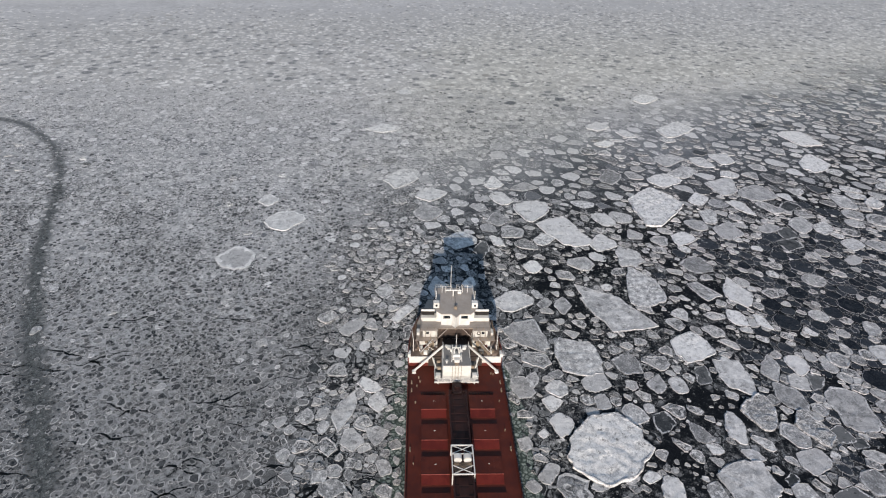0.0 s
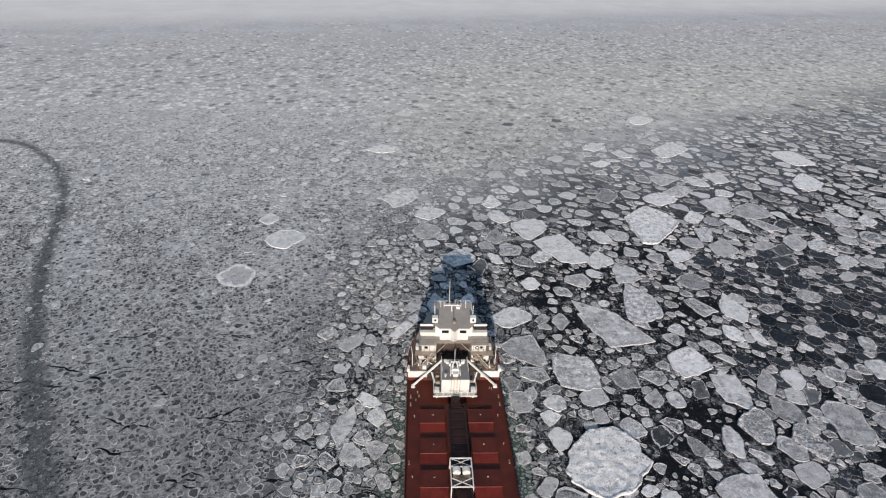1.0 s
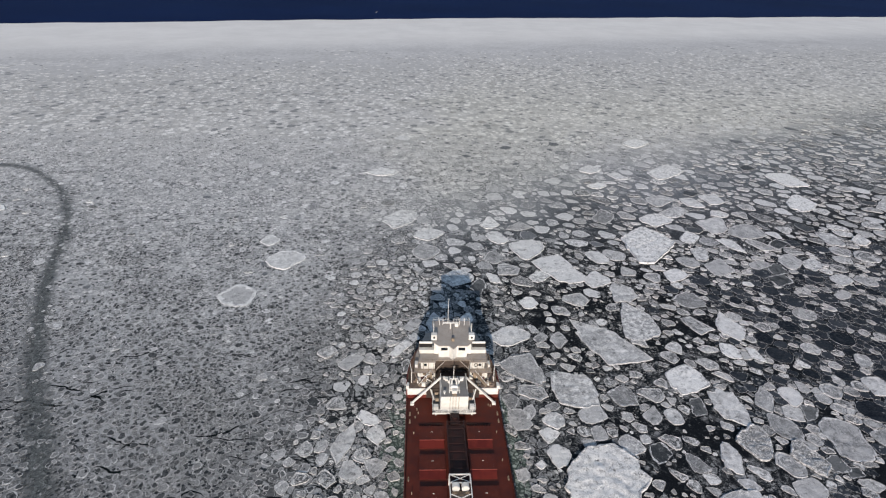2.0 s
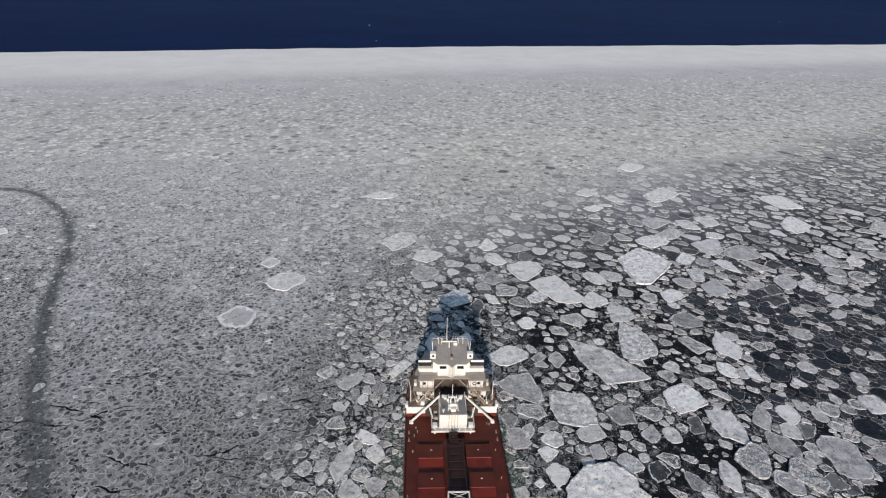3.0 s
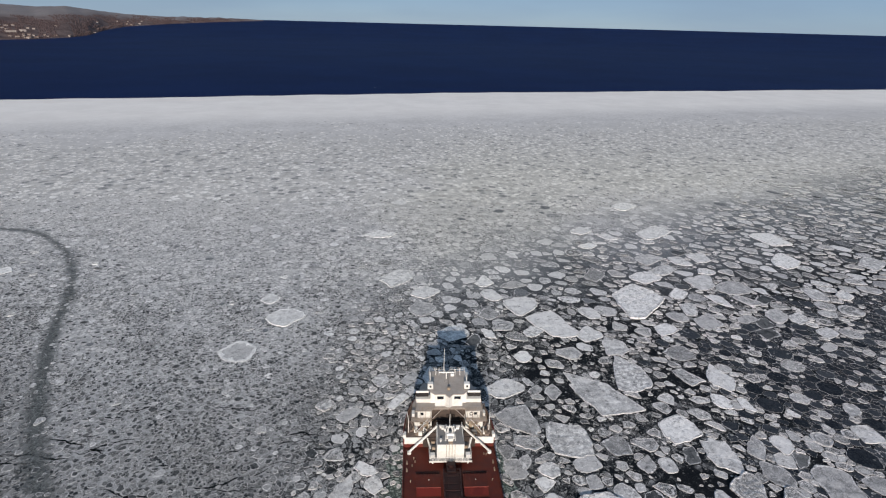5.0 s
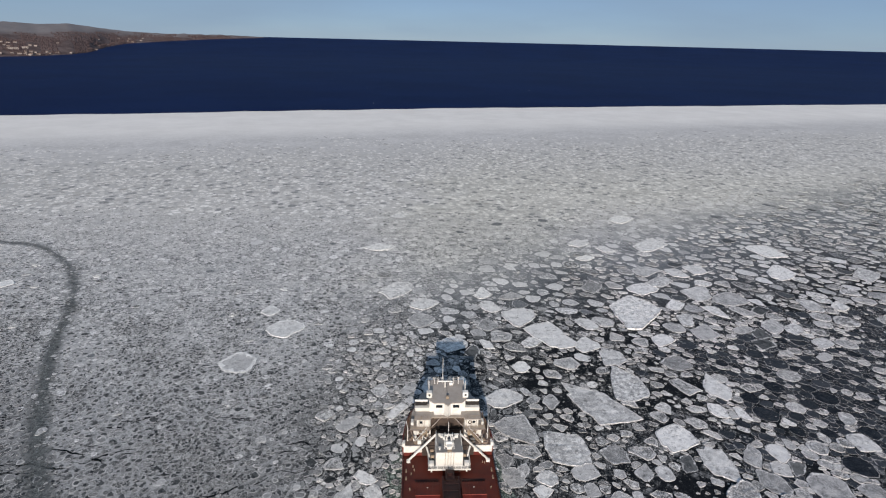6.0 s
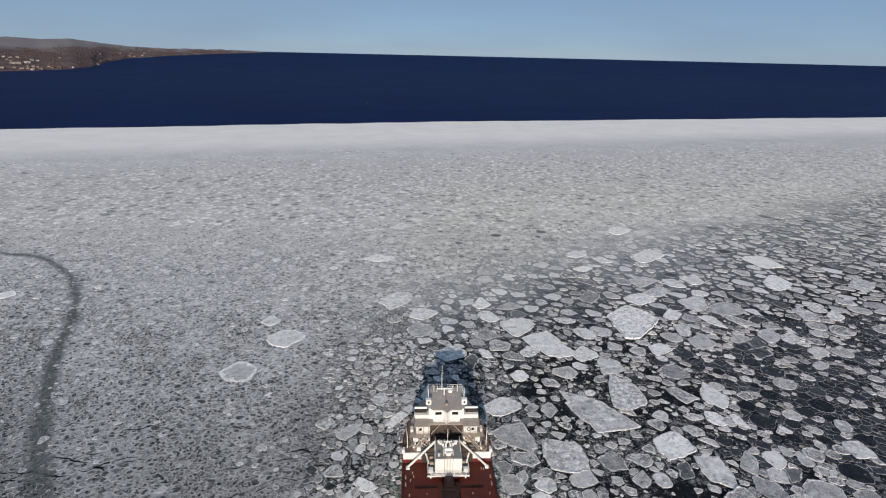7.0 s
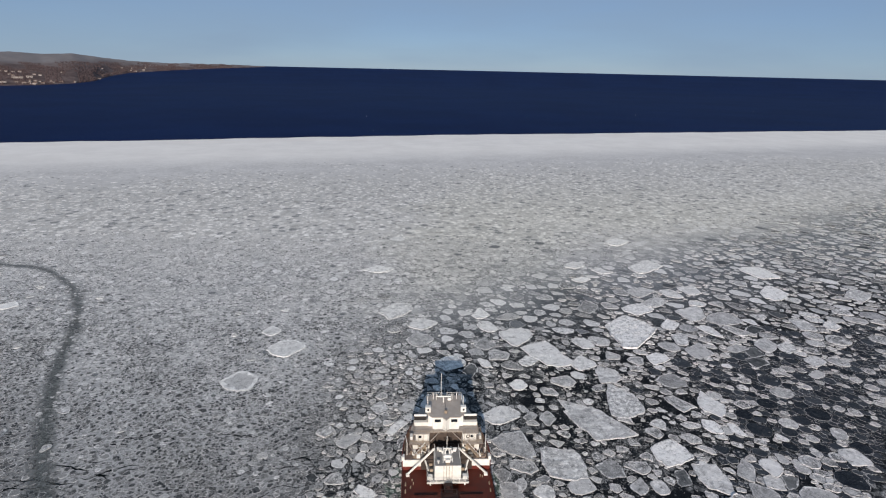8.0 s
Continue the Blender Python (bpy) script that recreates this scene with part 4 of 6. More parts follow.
def jittered(rng, x0, x1, y0, y1, step, jitter):
    nx, ny = int((x1 - x0) / step), int((y1 - y0) / (step * 0.87))
    gx, gy = np.meshgrid(np.arange(nx), np.arange(ny))
    x = x0 + (gx + 0.5 * (gy % 2)) * step
    y = y0 + gy * step * 0.87
    p = np.stack([x.ravel(), y.ravel()], 1)
    return p + rng.uniform(-jitter, jitter, p.shape) * step


def soft_noise(p, scale, z=0.0):
    return np.array([noise.noise(Vector((a * scale, b * scale, z))) for a, b in p])


def keep_clear(p, rad, turn, ship_gap, floe_gap):
    """Drops cells that lie on a large floe or the ship, and draws in the corners of those that touch one."""
    ang = np.arange(rad.shape[1]) * 2 * np.pi / rad.shape[1]
    alive = ~in_ship(p[:, 0], p[:, 1], ship_gap)
    for block in BLOCKS:
        reach = block[3].max() + 6
        near = np.where((np.abs(p[:, 0] - block[0]) < reach) & (np.abs(p[:, 1] - block[1]) < reach) & alive)[0]
        if not len(near):
            continue
        alive[near] &= ~in_block(p[near, 0], p[near, 1], block, floe_gap + 0.25)
        for _ in range(5):
            x = p[near, :1] + rad[near] * np.cos(ang + turn[near, None])
            y = p[near, 1:] + rad[near] * np.sin(ang + turn[near, None])
            rad[near] = np.where(in_block(x, y, block, floe_gap), rad[near] * 0.8, rad[near])
    for _ in range(5):
        x = p[:, :1] + rad * np.cos(ang + turn[:, None])
        y = p[:, 1:] + rad * np.sin(ang + turn[:, None])
        rad = np.where(in_ship(x, y, 0.1), rad * 0.8, rad)
    return p[alive], rad[alive], turn[alive]


RIDGES = (1.0, 0.75, 0.35, 0.55, 0.30, 0.45)  # how much of each step of a ringed floe is white slush


def pack(name, p, rad, turn, height, rimmed, materials, rng, z=0.045, rim=1.0, ringed=False):
    """One mesh of many small floes: sides, a raised rim of slush and a sunken top; without a rim, sides and top."""
    n, s = rad.shape
    ang = np.arange(s) * 2 * np.pi / s + turn[:, None]
    h = height * rng.uniform(0.7, 1.4, n)
    rim_w = np.clip(rad.mean(1) * rng.uniform(0.08, 0.20, n), 0.06, 0.26) * rim
    layers = [(rad * 1.02, np.full((n, s), 0.0)), (rad * 0.985, z + h[:, None] * rng.uniform(0.85, 1.2, (n, s)))]
    if ringed:
        # ridges of slush frozen on in turn, one within another, uneven all round
        wave = sum(rng.uniform(0.03, 0.14, (n, 1)) * np.cos(m * ang + rng.uniform(0, 6.28, (n, 1))) for m in (1, 2, 3))
        for k, (f, lift) in enumerate(((0.82, 0.55), (0.68, 0.95), (0.55, 0.75), (0.33, 1.15), (0.18, 0.95))):
            layers.append((rad * np.clip(f + wave * (1 if k else 0.4) + rng.uniform(-0.05, 0.05, (n, s)), 0.08, 0.96), z + h[:, None] * lift * rng.uniform(0.8, 1.2, (n, s))))
    elif rimmed:
        # the rim is broad in places and worn off in others
        worn = 0.75 + 0.45 * np.cos(ang + rng.uniform(0, 6.28, (n, 1))) + 0.3 * np.cos(2 * ang + rng.uniform(0, 6.28, (n, 1))) + rng.uniform(-0.2, 0.2, (n, s))
        inner = np.maximum(rad - rim_w[:, None] * np.clip(worn, 0.08, 1.7), rad * 0.45)
        layers.append((inner, z + h[:, None] * rng.uniform(0.6, 0.8, (n, s))))
    verts = np.stack([np.stack([p[:, :1] + r * np.cos(ang), p[:, 1:] + r * np.sin(ang), zz], 2) for r, zz in layers], 1)
    nl = len(layers)
    base = (np.arange(n) * nl * s)[:, None]
    k, j = np.arange(s), (np.arange(s) + 1) % s
    faces, sizes, slots = [], [], []
    for li in range(nl - 1):
        q = np.stack([li * s + k, li * s + j, (li + 1) * s + j, (li + 1) * s + k], 1).ravel()
        faces.append(base + q[None])
        sizes.append([4] * s)
        if ringed:
            # slush clings to some stretches of a ridge only
            swing = 0.5 + 0.28 * np.cos(ang + rng.uniform(0, 6.28, (n, 1))) + 0.22 * np.cos(3 * ang + rng.uniform(0, 6.28, (n, 1)))
            slots.append((swing < RIDGES[li]).astype(int))
        else:
            slots.append(np.full((n, s), 1 if rimmed else 0))
    faces.append(base + (nl - 1) * s + k[None])
    sizes.append([s])
    slots.append(np.zeros((n, 1), int))
    loops = np.concatenate(faces, 1).ravel()
    sizes = np.tile(np.concatenate(sizes), n)
    slots = np.concatenate(slots, 1).ravel()
    return new(name, quick_mesh(name, verts.reshape(-1, 3), sizes, loops, slots, materials))


rng = np.random.default_rng(7)
channel_xy = np.array([(q.x, q.y) for q in channel_line])


def channel_gap(p):
    """Distance of points from the middle of the old channel."""
    d = np.full(len(p), 1e9)
    for q in channel_xy[::3]:
        d = np.minimum(d, np.hypot(p[:, 0] - q[0], p[:, 1] - q[1]))
    return d


def seen(p, margin=14.0):
    """The stretch of lake ahead of the ship's quarter, fanning out with distance."""
    return np.abs(p[:, 0]) < 0.92 * p[:, 1] + margin


def ease(v, a, b):
    t = np.clip((v - a) / (b - a), 0, 1)
    return t * t * (3 - 2 * t)


def starboard(p):
    """0 over the fine field to port and ahead, 1 in the loose ice to starboard."""
    wob = 16 * soft_noise(p, 0.02) + 7 * soft_noise(p, 0.07, 3.0)
    front = p[:, 1] - np.interp(p[:, 0], (-30, 10, 40, 70, 105, 150, 200, 250, 350), (200, 242, 264, 284, 318, 347, 374, 398, 444)) + wob
    line = p[:, 0] + 4 + wob * 0.7
    return ease(line, -8, 14) * (1 - ease(front, -28, 32))


def near_ship(p):
    t = radians(SHIP_TURN)
    dx, dy = p[:, 0] - SHIP_AT[0], p[:, 1] - SHIP_AT[1]
    v, u = dx * math.cos(t) + dy * math.sin(t), -dx * math.sin(t) + dy * math.cos(t)
    return np.clip(1.7 - np.hypot(np.maximum(np.abs(v) - 8, 0), np.maximum(u - 62, 0)) / 21, 0, 1)


def free_of(cand, r, pts, rads, reach):
    """Which candidates keep clear of the floes already laid."""
    ok = np.ones(len(cand), bool)
    if not len(pts):
        return ok
    both = np.concatenate([cand, pts])
    x0, y0 = both.min(0) - reach
    w = int((both[:, 0].max() - x0) / reach) + 3

    def key_of(q):
        return ((q[:, 1] - y0) / reach).astype(int) * w + ((q[:, 0] - x0) / reach).astype(int)

    key = key_of(pts)
    order = np.argsort(key)
    ps, rs, key = pts[order], rads[order], key[order]
    kc = key_of(cand)
    for dy in (-1, 0, 1):
        for dx in (-1, 0, 1):
            k = kc + dy * w + dx
            a, b = np.searchsorted(key, k), np.searchsorted(key, k, side="right")
            for m in range(int((b - a).max()) if len(a) else 0):
                j = np.minimum(a + m, len(ps) - 1)
                hit = (a + m < b) & (np.hypot(*(cand - ps[j]).T) < (r + rs[j]) * 0.87)
                ok &= ~hit
    return ok


def lay(region, classes, chance, reach, clear):
    """Lays floes from the largest class to the smallest, each kept clear of those before."""
    pts, rads = np.zeros((0, 2)), np.zeros(0)
    for r in classes:
        for _ in range(2):
            cand = jittered(rng, *region, 2.02 * r, 0.42) + rng.uniform(-r, r, 2)
            cand = cand[seen(cand, 14.0)]
            cand = cand[rng.uniform(size=len(cand)) < chance(cand, r)]
            keep = ~in_ship(cand[:, 0], cand[:, 1], clear + 0.5 * r)
            for block in BLOCKS:
                far = block[3].max() + r + 1
                near = np.where((np.abs(cand[:, 0] - block[0]) < far) & (np.abs(cand[:, 1] - block[1]) < far))[0]
                if len(near):
                    keep[near] &= ~in_block(cand[near, 0], cand[near, 1], block, 0.55 * r)
            cand = cand[keep]
            own = r * rng.uniform(0.82, 1.18, len(cand))
            fine = free_of(cand, own, pts, rads, reach)
            pts, rads = np.concatenate([pts, cand[fine]]), np.concatenate([rads, own[fine]])
    return pts, rads


def shapes(pts, rads, sectors, reach, limit, planes=5):
    """Corner radii: the floe's share of the room between it and its neighbours, held to its size."""
    x0, y0 = pts.min(0) - reach
    w = int((pts[:, 0].max() - x0) / reach) + 3
    key = ((pts[:, 1] - y0) / reach).astype(int) * w + ((pts[:, 0] - x0) / reach).astype(int)
    order = np.argsort(key)
    p, r0, key = pts[order], rads[order], key[order]
    ang = np.arange(sectors) * 2 * np.pi / sectors
    turn = rng.uniform(0, 2 * np.pi, len(p))
    # an oval or slant bias of its own, so that few floes are round
    stretch = rng.uniform(0.0, 0.32, len(p))[:, None] * np.cos(2 * ang[None] + rng.uniform(0, 6, (len(p), 1)))
    rad = r0[:, None] * limit * (1 + stretch)
    long_way, tight = starboard(p), nilas(p)
    rad = rad * (1 + 0.2 * long_way[:, None])
    for m, amp in ((2, 0.10), (3, 0.11), (4, 0.07), (5, 0.06)):
        rad = rad * (1 + amp * rng.uniform(0.3, 1.4, (len(p), 1)) * np.cos(m * ang[None] + rng.uniform(0, 6.28, (len(p), 1))))
    # broken edges: each floe is cut straight by a few cracks
    lean = rng.uniform(0, 2 * np.pi, len(p))
    for k in range(planes):
        at = lean + (k + rng.uniform(-0.36, 0.36, len(p))) * 2 * np.pi / planes
        off = r0 * (rng.uniform(0.48, 1.32 - 0.2 * long_way, len(p)) + 0.6 * tight) * (1 + 0.24 * long_way * np.cos(2 * (at + turn - radians(-38))))
        c = np.cos(ang[None] - at[:, None])
        rad = np.minimum(rad, np.where(c > 0.05, off[:, None] / np.maximum(c, 0.05), 1e9))
    for c in range(0, len(p), 6000):
        s = slice(c, min(c + 6000, len(p)))
        ca, sa_ = np.cos(ang[None] + turn[s, None]), np.sin(ang[None] + turn[s, None])
        best = rad[s]
        for dy in (-1, 0, 1):
            for dx in (-1, 0, 1):
                k = key[s] + dy * w + dx
                a, b = np.searchsorted(key, k), np.searchsorted(key, k, side="right")
                for m in range(int((b - a).max())):
                    j = np.minimum(a + m, len(p) - 1)
                    d = p[j] - p[s]
                    d2 = (d ** 2).sum(1)
                    ok = (a + m < b) & (d2 > 1e-9)
                    cut = (d2 + r0[s] ** 2 - r0[j] ** 2) / 2
                    dot = d[:, :1] * ca + d[:, 1:] * sa_
                    best = np.minimum(best, np.where((dot > 1e-6) & ok[:, None], cut[:, None] / np.maximum(dot, 1e-6), 1e9))
        rad[s] = best
    return p, np.maximum(rad, 0.18), turn


LEADS = ((29, 149, 9), (40, 143, 5), (30, 103, 6), (52, 94, 4.5), (54, 84, 4), (57, 81, 4), (101, 113, 4), (19, 146, 7), (27, 128, 5), (22, 137, 4), (20, 94, 4), (40, 124, 4), (9, 152, 9), (-18, 118, 4.5), (70, 112, 4), (24, 117, 5), (87, 103, 4))


def open_water(p):
    """1 in the small dark leads where the floes have drawn apart."""
    out = np.zeros(len(p))
    wob = 0.45 * soft_noise(p, 0.22, 11.0)
    for x, y, r in LEADS:
        out = np.maximum(out, 1 - ease(np.hypot(p[:, 0] - x, p[:, 1] - y) / r + wob, 0.6, 1.15))
    return out


def far_line(p):
    """Where the fine laying gives way to the coarse."""
    return 335 + 0.42 * np.maximum(p[:, 0] - 60, 0) + 16 * soft_noise(p, 0.04, 1.0)


SHARES = {4.6: (0.0, 0.0, 0.05, 0.62), 3.5: (0.0, 0.0, 0.12, 0.60), 2.6: (0.0, 0.12, 0.20, 0.50), 1.9: (0.01, 0.38, 0.24, 0.40), 1.35: (0.08, 0.40, 0.16, 0.28), 0.98: (0.45, 0.5, 0.09, 0.12), 0.68: (0.60, 0.5, 0.05, 0.04)}


crack_xy = np.array([(q.x, q.y) for line in crack_lines for q in line])


def fissures(p):
    """1 along the dark cracks that run through the near field to port."""
    d = np.full(len(p), 1e9)
    near = np.where((p[:, 0] < 0) & (p[:, 1] < 150))[0]
    for q in crack_xy:
        d[near] = np.minimum(d[near], np.hypot(p[near, 0] - q[0], (p[near, 1] - q[1]) * 1.4))
    return (d < 1.0).astype(float)


def nilas(p):
    """1 where thin dark plates lie close together, out to starboard."""
    out = (1 - ease(p[:, 1] + 18 * soft_noise(p, 0.03, 2.5), 178, 225)) * ease(starboard(p), 0.4, 0.8)
    return out * ease(p[:, 0] + 16 * soft_noise(p, 0.02, 5.0) - 0.3 * np.maximum(p[:, 1] - 165, 0) + 30 * soft_noise(p, 0.05, 14.0), 68, 114)


def near_chance(p, r):
    """How readily a floe of that size lies there: to port, by the ship, to starboard, and farther off to starboard."""
    right, by = starboard(p), near_ship(p)
    port = np.clip(1 - right - by, 0, 1)
    by = by * (1 - right)
    deep = ease(p[:, 1] + 20 * soft_noise(p, 0.03, 8.0), 165, 215)
    share = SHARES[r]
    dense = 1 + 1.2 * ease(p[:, 0], 60, 95) * (r > 1.2) * (1 - deep)
    c = port * share[0] + by * share[1] + right * (share[2] * dense * (1 - deep) + share[3] * deep)
    edge = ease(p[:, 1] - 0.3 * np.maximum(p[:, 0], 0), 175, 235) * (1 - right) * (0.15 + 0.85 * ease(p[:, 0], -70, 0))
    plates = nilas(p)
    c = c * (1 - plates) + plates * {4.6: 0.01, 3.5: 0.03, 2.6: 0.10, 1.9: 0.30, 1.35: 0.55, 0.98: 0.6, 0.68: 0.5}[r]
    if r > 1.2:
        c = c + edge * {4.6: 0.02, 3.5: 0.04, 2.6: 0.10, 1.9: 0.22, 1.35: 0.4}[r]
    if r < 0.9:
        c = c * (p[:, 1] < 225 + 90 * (p[:, 0] < 20))
    c = c * (1 - 0.55 * in_ship(p[:, 0], p[:, 1], 4.0) * (p[:, 1] < 112))
    c = c * (1 - ease(p[:, 1], far_line(p) - 7, far_line(p) + 7))
    return c * (0.05 + 0.95 * ease(channel_gap(p) + 1.2 * soft_noise(p, 0.15, 7.0), 0.8, 6.5)) * (1 - 0.93 * open_water(p) * (r < 3)) * (1 - 0.9 * fissures(p))


p, rad = lay((-350, 440, 44, 500), (4.6, 3.5, 2.6, 1.9, 1.35, 0.98, 0.68), near_chance, 10.0, 0.5)
p, rad, turn = shapes(p, rad, 16, 10.0, 1.7)
loose, tight = np.maximum(starboard(p), 0.85 * near_ship(p))[:, None], nilas(p)[:, None]
rad = np.minimum(rad, rad.mean(1, keepdims=True) * (1.30 + 0.55 * loose))
rad = rad * (rng.uniform(0.84, 0.98, (len(rad), 1)) * (1 - tight) + 0.975 * tight) * (rng.uniform(0.88, 1.06, rad.shape) * (1 - tight) + rng.uniform(0.94, 1.01, rad.shape) * tight)
p, rad, turn = keep_clear(p, rad, turn, 0.3, 0.12)
right, tight = starboard(p), nilas(p)
dice = rng.uniform(size=len(p))
# thin dark ice lies out to starboard; the field ahead is frosted
thin = dice < 0.78 * tight
frost = ease(p[:, 1] + 40 * soft_noise(p, 0.014, 9.0) - 0.75 * np.maximum(p[:, 0], 0) - 0.35 * np.maximum(-p[:, 0] - 50, 0), 95, 240)
frost = np.maximum(frost, 0.5 * ease(p[:, 1], 185, 260))
large = rad.mean(1) > 1.2
field = ~thin & (rng.uniform(size=len(p)) < frost)
rough = np.maximum(right, near_ship(p) * 0.9) > rng.uniform(0.25, 0.7, len(p))
rough |= rad.mean(1) > 1.4
plain = ~thin & ~field & ~rough
broken = ~thin & ~field & rough
tagged(pack("pancake_ice", p[plain], rad[plain], turn[plain], 0.035, True, (pancake_top, pancake_rim), rng, rim=1.5), "grey pancake ice with raised white rims, tightly packed", "pancake ice", kind="stuff")
rings = broken & (rng.uniform(size=len(p)) < 0.85 - 0.25 * right) & (rad.mean(1) > 0.6)
broken &= ~rings


def single_floes(chosen, count, height, rim, ringed, top, label):
    """The largest of the small floes near the ship, each a thing of its own. Returns the rest."""
    order = np.where(chosen & (p[:, 1] < 215) & (p[:, 1] > 62))[0]
    order = order[np.argsort(-rad[order].mean(1) / (60 + p[order, 1]))][:count]
    for i in order:
        ob = pack("small_floe", np.zeros((1, 2)), rad[i:i + 1], turn[i:i + 1], height, True, (top, rim_ice), rng, rim=rim, ringed=ringed)
        ob.location = (p[i, 0], p[i, 1], 0.0)
        tagged(ob, label, "ice floe", group="small floes in the loose ice")
    rest = chosen.copy()
    rest[order] = False
    return rest


broken = single_floes(broken, 150, 0.14, 0.45, False, single_top, "small grey ice floe with a pale rim in brash")
rings = single_floes(rings, 150, 0.18, 1.0, True, single_crumb, "crumbling grey floe ringed with white frozen slush")
tagged(pack("loose_ice", p[broken], rad[broken], turn[broken], 0.14, True, (loose_top, rim_ice), rng, rim=0.45), "loose grey and white ice floes in dark water", "pancake ice", kind="stuff")
tagged(pack("ringed_ice", p[rings], rad[rings], turn[rings], 0.18, True, (crumb_top, rim_ice), rng, ringed=True), "crumbling grey floes with white rings of refrozen slush", "pancake ice", kind="stuff")
big = field & large
field &= ~large
tagged(pack("field_floes", p[big], rad[big], turn[big], 0.04, True, (field_floe_top, field_rim), rng, rim=0.6), "pale frosted floes frozen into the pack", "pancake ice", kind="stuff")
tagged(pack("field_ice", p[field], rad[field][:, ::2], turn[field], 0.03, True, (field_top, field_rim), rng, rim=1.35), "pale frosted pancake ice frozen close together", "pancake ice", kind="stuff")
tagged(pack("thin_ice", p[thin], rad[thin], turn[thin], 0.018, True, (nilas_top, rim_ice), rng, rim=0.30), "dark thin ice plates with pale edges", "thin ice", kind="stuff")


def far_chance(p, r):
    off = p[:, 1] - 0.29 * p[:, 0] + 60 * soft_noise(p, 0.012, 6.0)
    return {2.7: 0.22, 1.9: 0.5, 1.35: 0.7}[r] * (1 - ease(off, 400, 650)) * ease(p[:, 1], far_line(p) - 7, far_line(p) + 7)


p, rad = lay((-640, 720, 300, 760), (2.7, 1.9, 1.35), far_chance, 5.8, 0.5)
p, rad, turn = shapes(p, rad, 8, 5.8, 1.3)
p, rad, turn = keep_clear(p, rad, turn, 0.5, 0.2)
tagged(pack("far_field_ice", p, rad, turn, 0.02, False, (far_top,), rng, 0.035), "pale distant pack ice of small floes", "pancake ice", kind="stuff")

# brash between the floes
p = jittered(rng, -200, 210, 44, 215, 0.64, 0.5)
p = p[seen(p)]
bare = soft_noise(p, 0.045, 2.0) + 0.6 * soft_noise(p, 0.16, 4.0)
wide = starboard(p)
p = p[rng.uniform(size=len(p)) < np.clip(0.40 + 0.40 * near_ship(p) * (1 - wide) + 1.15 * bare, 0.02, 0.97) * np.where(channel_gap(p) < 2.8, 0.35, 1.0) * (1 - 0.75 * open_water(p)) * (1 - 0.8 * nilas(p)) * (1 - 0.85 * fissures(p)) * (1 - 0.3 * wide * ease(p[:, 1], 110, 170))]
rad = 0.58 * rng.uniform(0.30, 1.0, (len(p), 1)) ** 2.2 * rng.uniform(0.35, 1.35, (len(p), 6))
turn = rng.uniform(0, 6.28, len(p))
keep = ~in_ship(p[:, 0], p[:, 1], 3.5)
p, rad, turn = p[keep], rad[keep], turn[keep]
tagged(pack("brash_ice", p, rad, turn, 0.04, False, (brash_top,), rng, 0.03), "small broken brash ice drifting between the floes", "brash ice", kind="stuff")

# ---------------------------------------------------------------- the ship
DECK, FOC = 7.0, 9.8  # main deck and forecastle deck above the water
ship = new("cargo_ship")
ship.matrix_world = pose(SHIP_AT[0], SHIP_AT[1], 0, 0, 0, SHIP_TURN)
tagged(ship, "long red-decked bulk freighter with white bridge, moving through pack ice", "ship")


def make_hull():
    """Plating lofted through stations, open on top."""
    bm = bmesh.new()
    us = [STERN, STERN + 1.5, STERN + 4, STERN + 9, STERN + 18, -100, -60, -30, 0, 6.4, 6.6, 9, 12, 15, 18, 21, 24, 26.5, 28.5, 30, 30.7]
    zs = (-3.0, 0.4, 3.0, 6.0, 99.0)
    rows = []
    for u in us:
        top = (FOC + 1.0 + max(0, u - 12) * 0.05) if u > 6.5 else DECK + 0.35
        row = []
        for side in (-1, 1):
            col = []
            for z in zs:
                zz = top if z > 50 else z
                w = half_breadth(u - (0 if zz > 5 else (5 - zz) * 0.12 * max(0, (u - 10) / 20)), zz)
                if u == STERN:
                    w *= 0.9
                col.append(bm.verts.new((side * max(w, 0.12), u, zz)))
            row.append(col)
        rows.append(row)
    for a, b in zip(rows, rows[1:]):
        for s in (0, 1):
            for i in range(len(zs) - 1):
                q = (a[s][i], b[s][i], b[s][i + 1], a[s][i + 1])
                bm.faces.new(q if s == 1 else q[::-1])
    for end in (rows[0], rows[-1]):
        for i in range(len(zs) - 1):
            bm.faces.new((end[0][i], end[1][i], end[1][i + 1], end[0][i + 1]))
    bmesh.ops.recalc_face_normals(bm, faces=bm.faces)
    bmesh.ops.solidify(bm, geom=list(bm.faces), thickness=0.18)
    return part("hull", bm, hull_red, ship, "dark red painted steel hull plating")


make_hull()


def deck_outline(u0, u1, inset, z, step=1.5):
    us = np.linspace(u0, u1, max(2, int((u1 - u0) / step)))
    right = [(half_breadth(u, z) - inset, u) for u in us]
    return [(max(w, 0.05), u) for w, u in right] + [(-max(w, 0.05), u) for w, u in right[::-1]]


main_deck = part("main_deck", prism(bmesh.new(), deck_outline(STERN + 1, 6.5, 0.2, 9, 6), DECK - 0.25, DECK), deck_red, ship, "oxide red painted steel main deck")
forecastle = part("forecastle", prism(bmesh.new(), deck_outline(6.3, 30.0, 0.22, 9, 1.2), DECK - 0.3, FOC), brown_deck, ship, "brown painted raised forecastle deck")
part("forecastle_bulkhead", box(bmesh.new(), -6.4, 6.4, 6.05, 6.28, DECK, FOC + 0.05), recess_dark, ship, "dark brown bulkhead at the break of the forecastle")
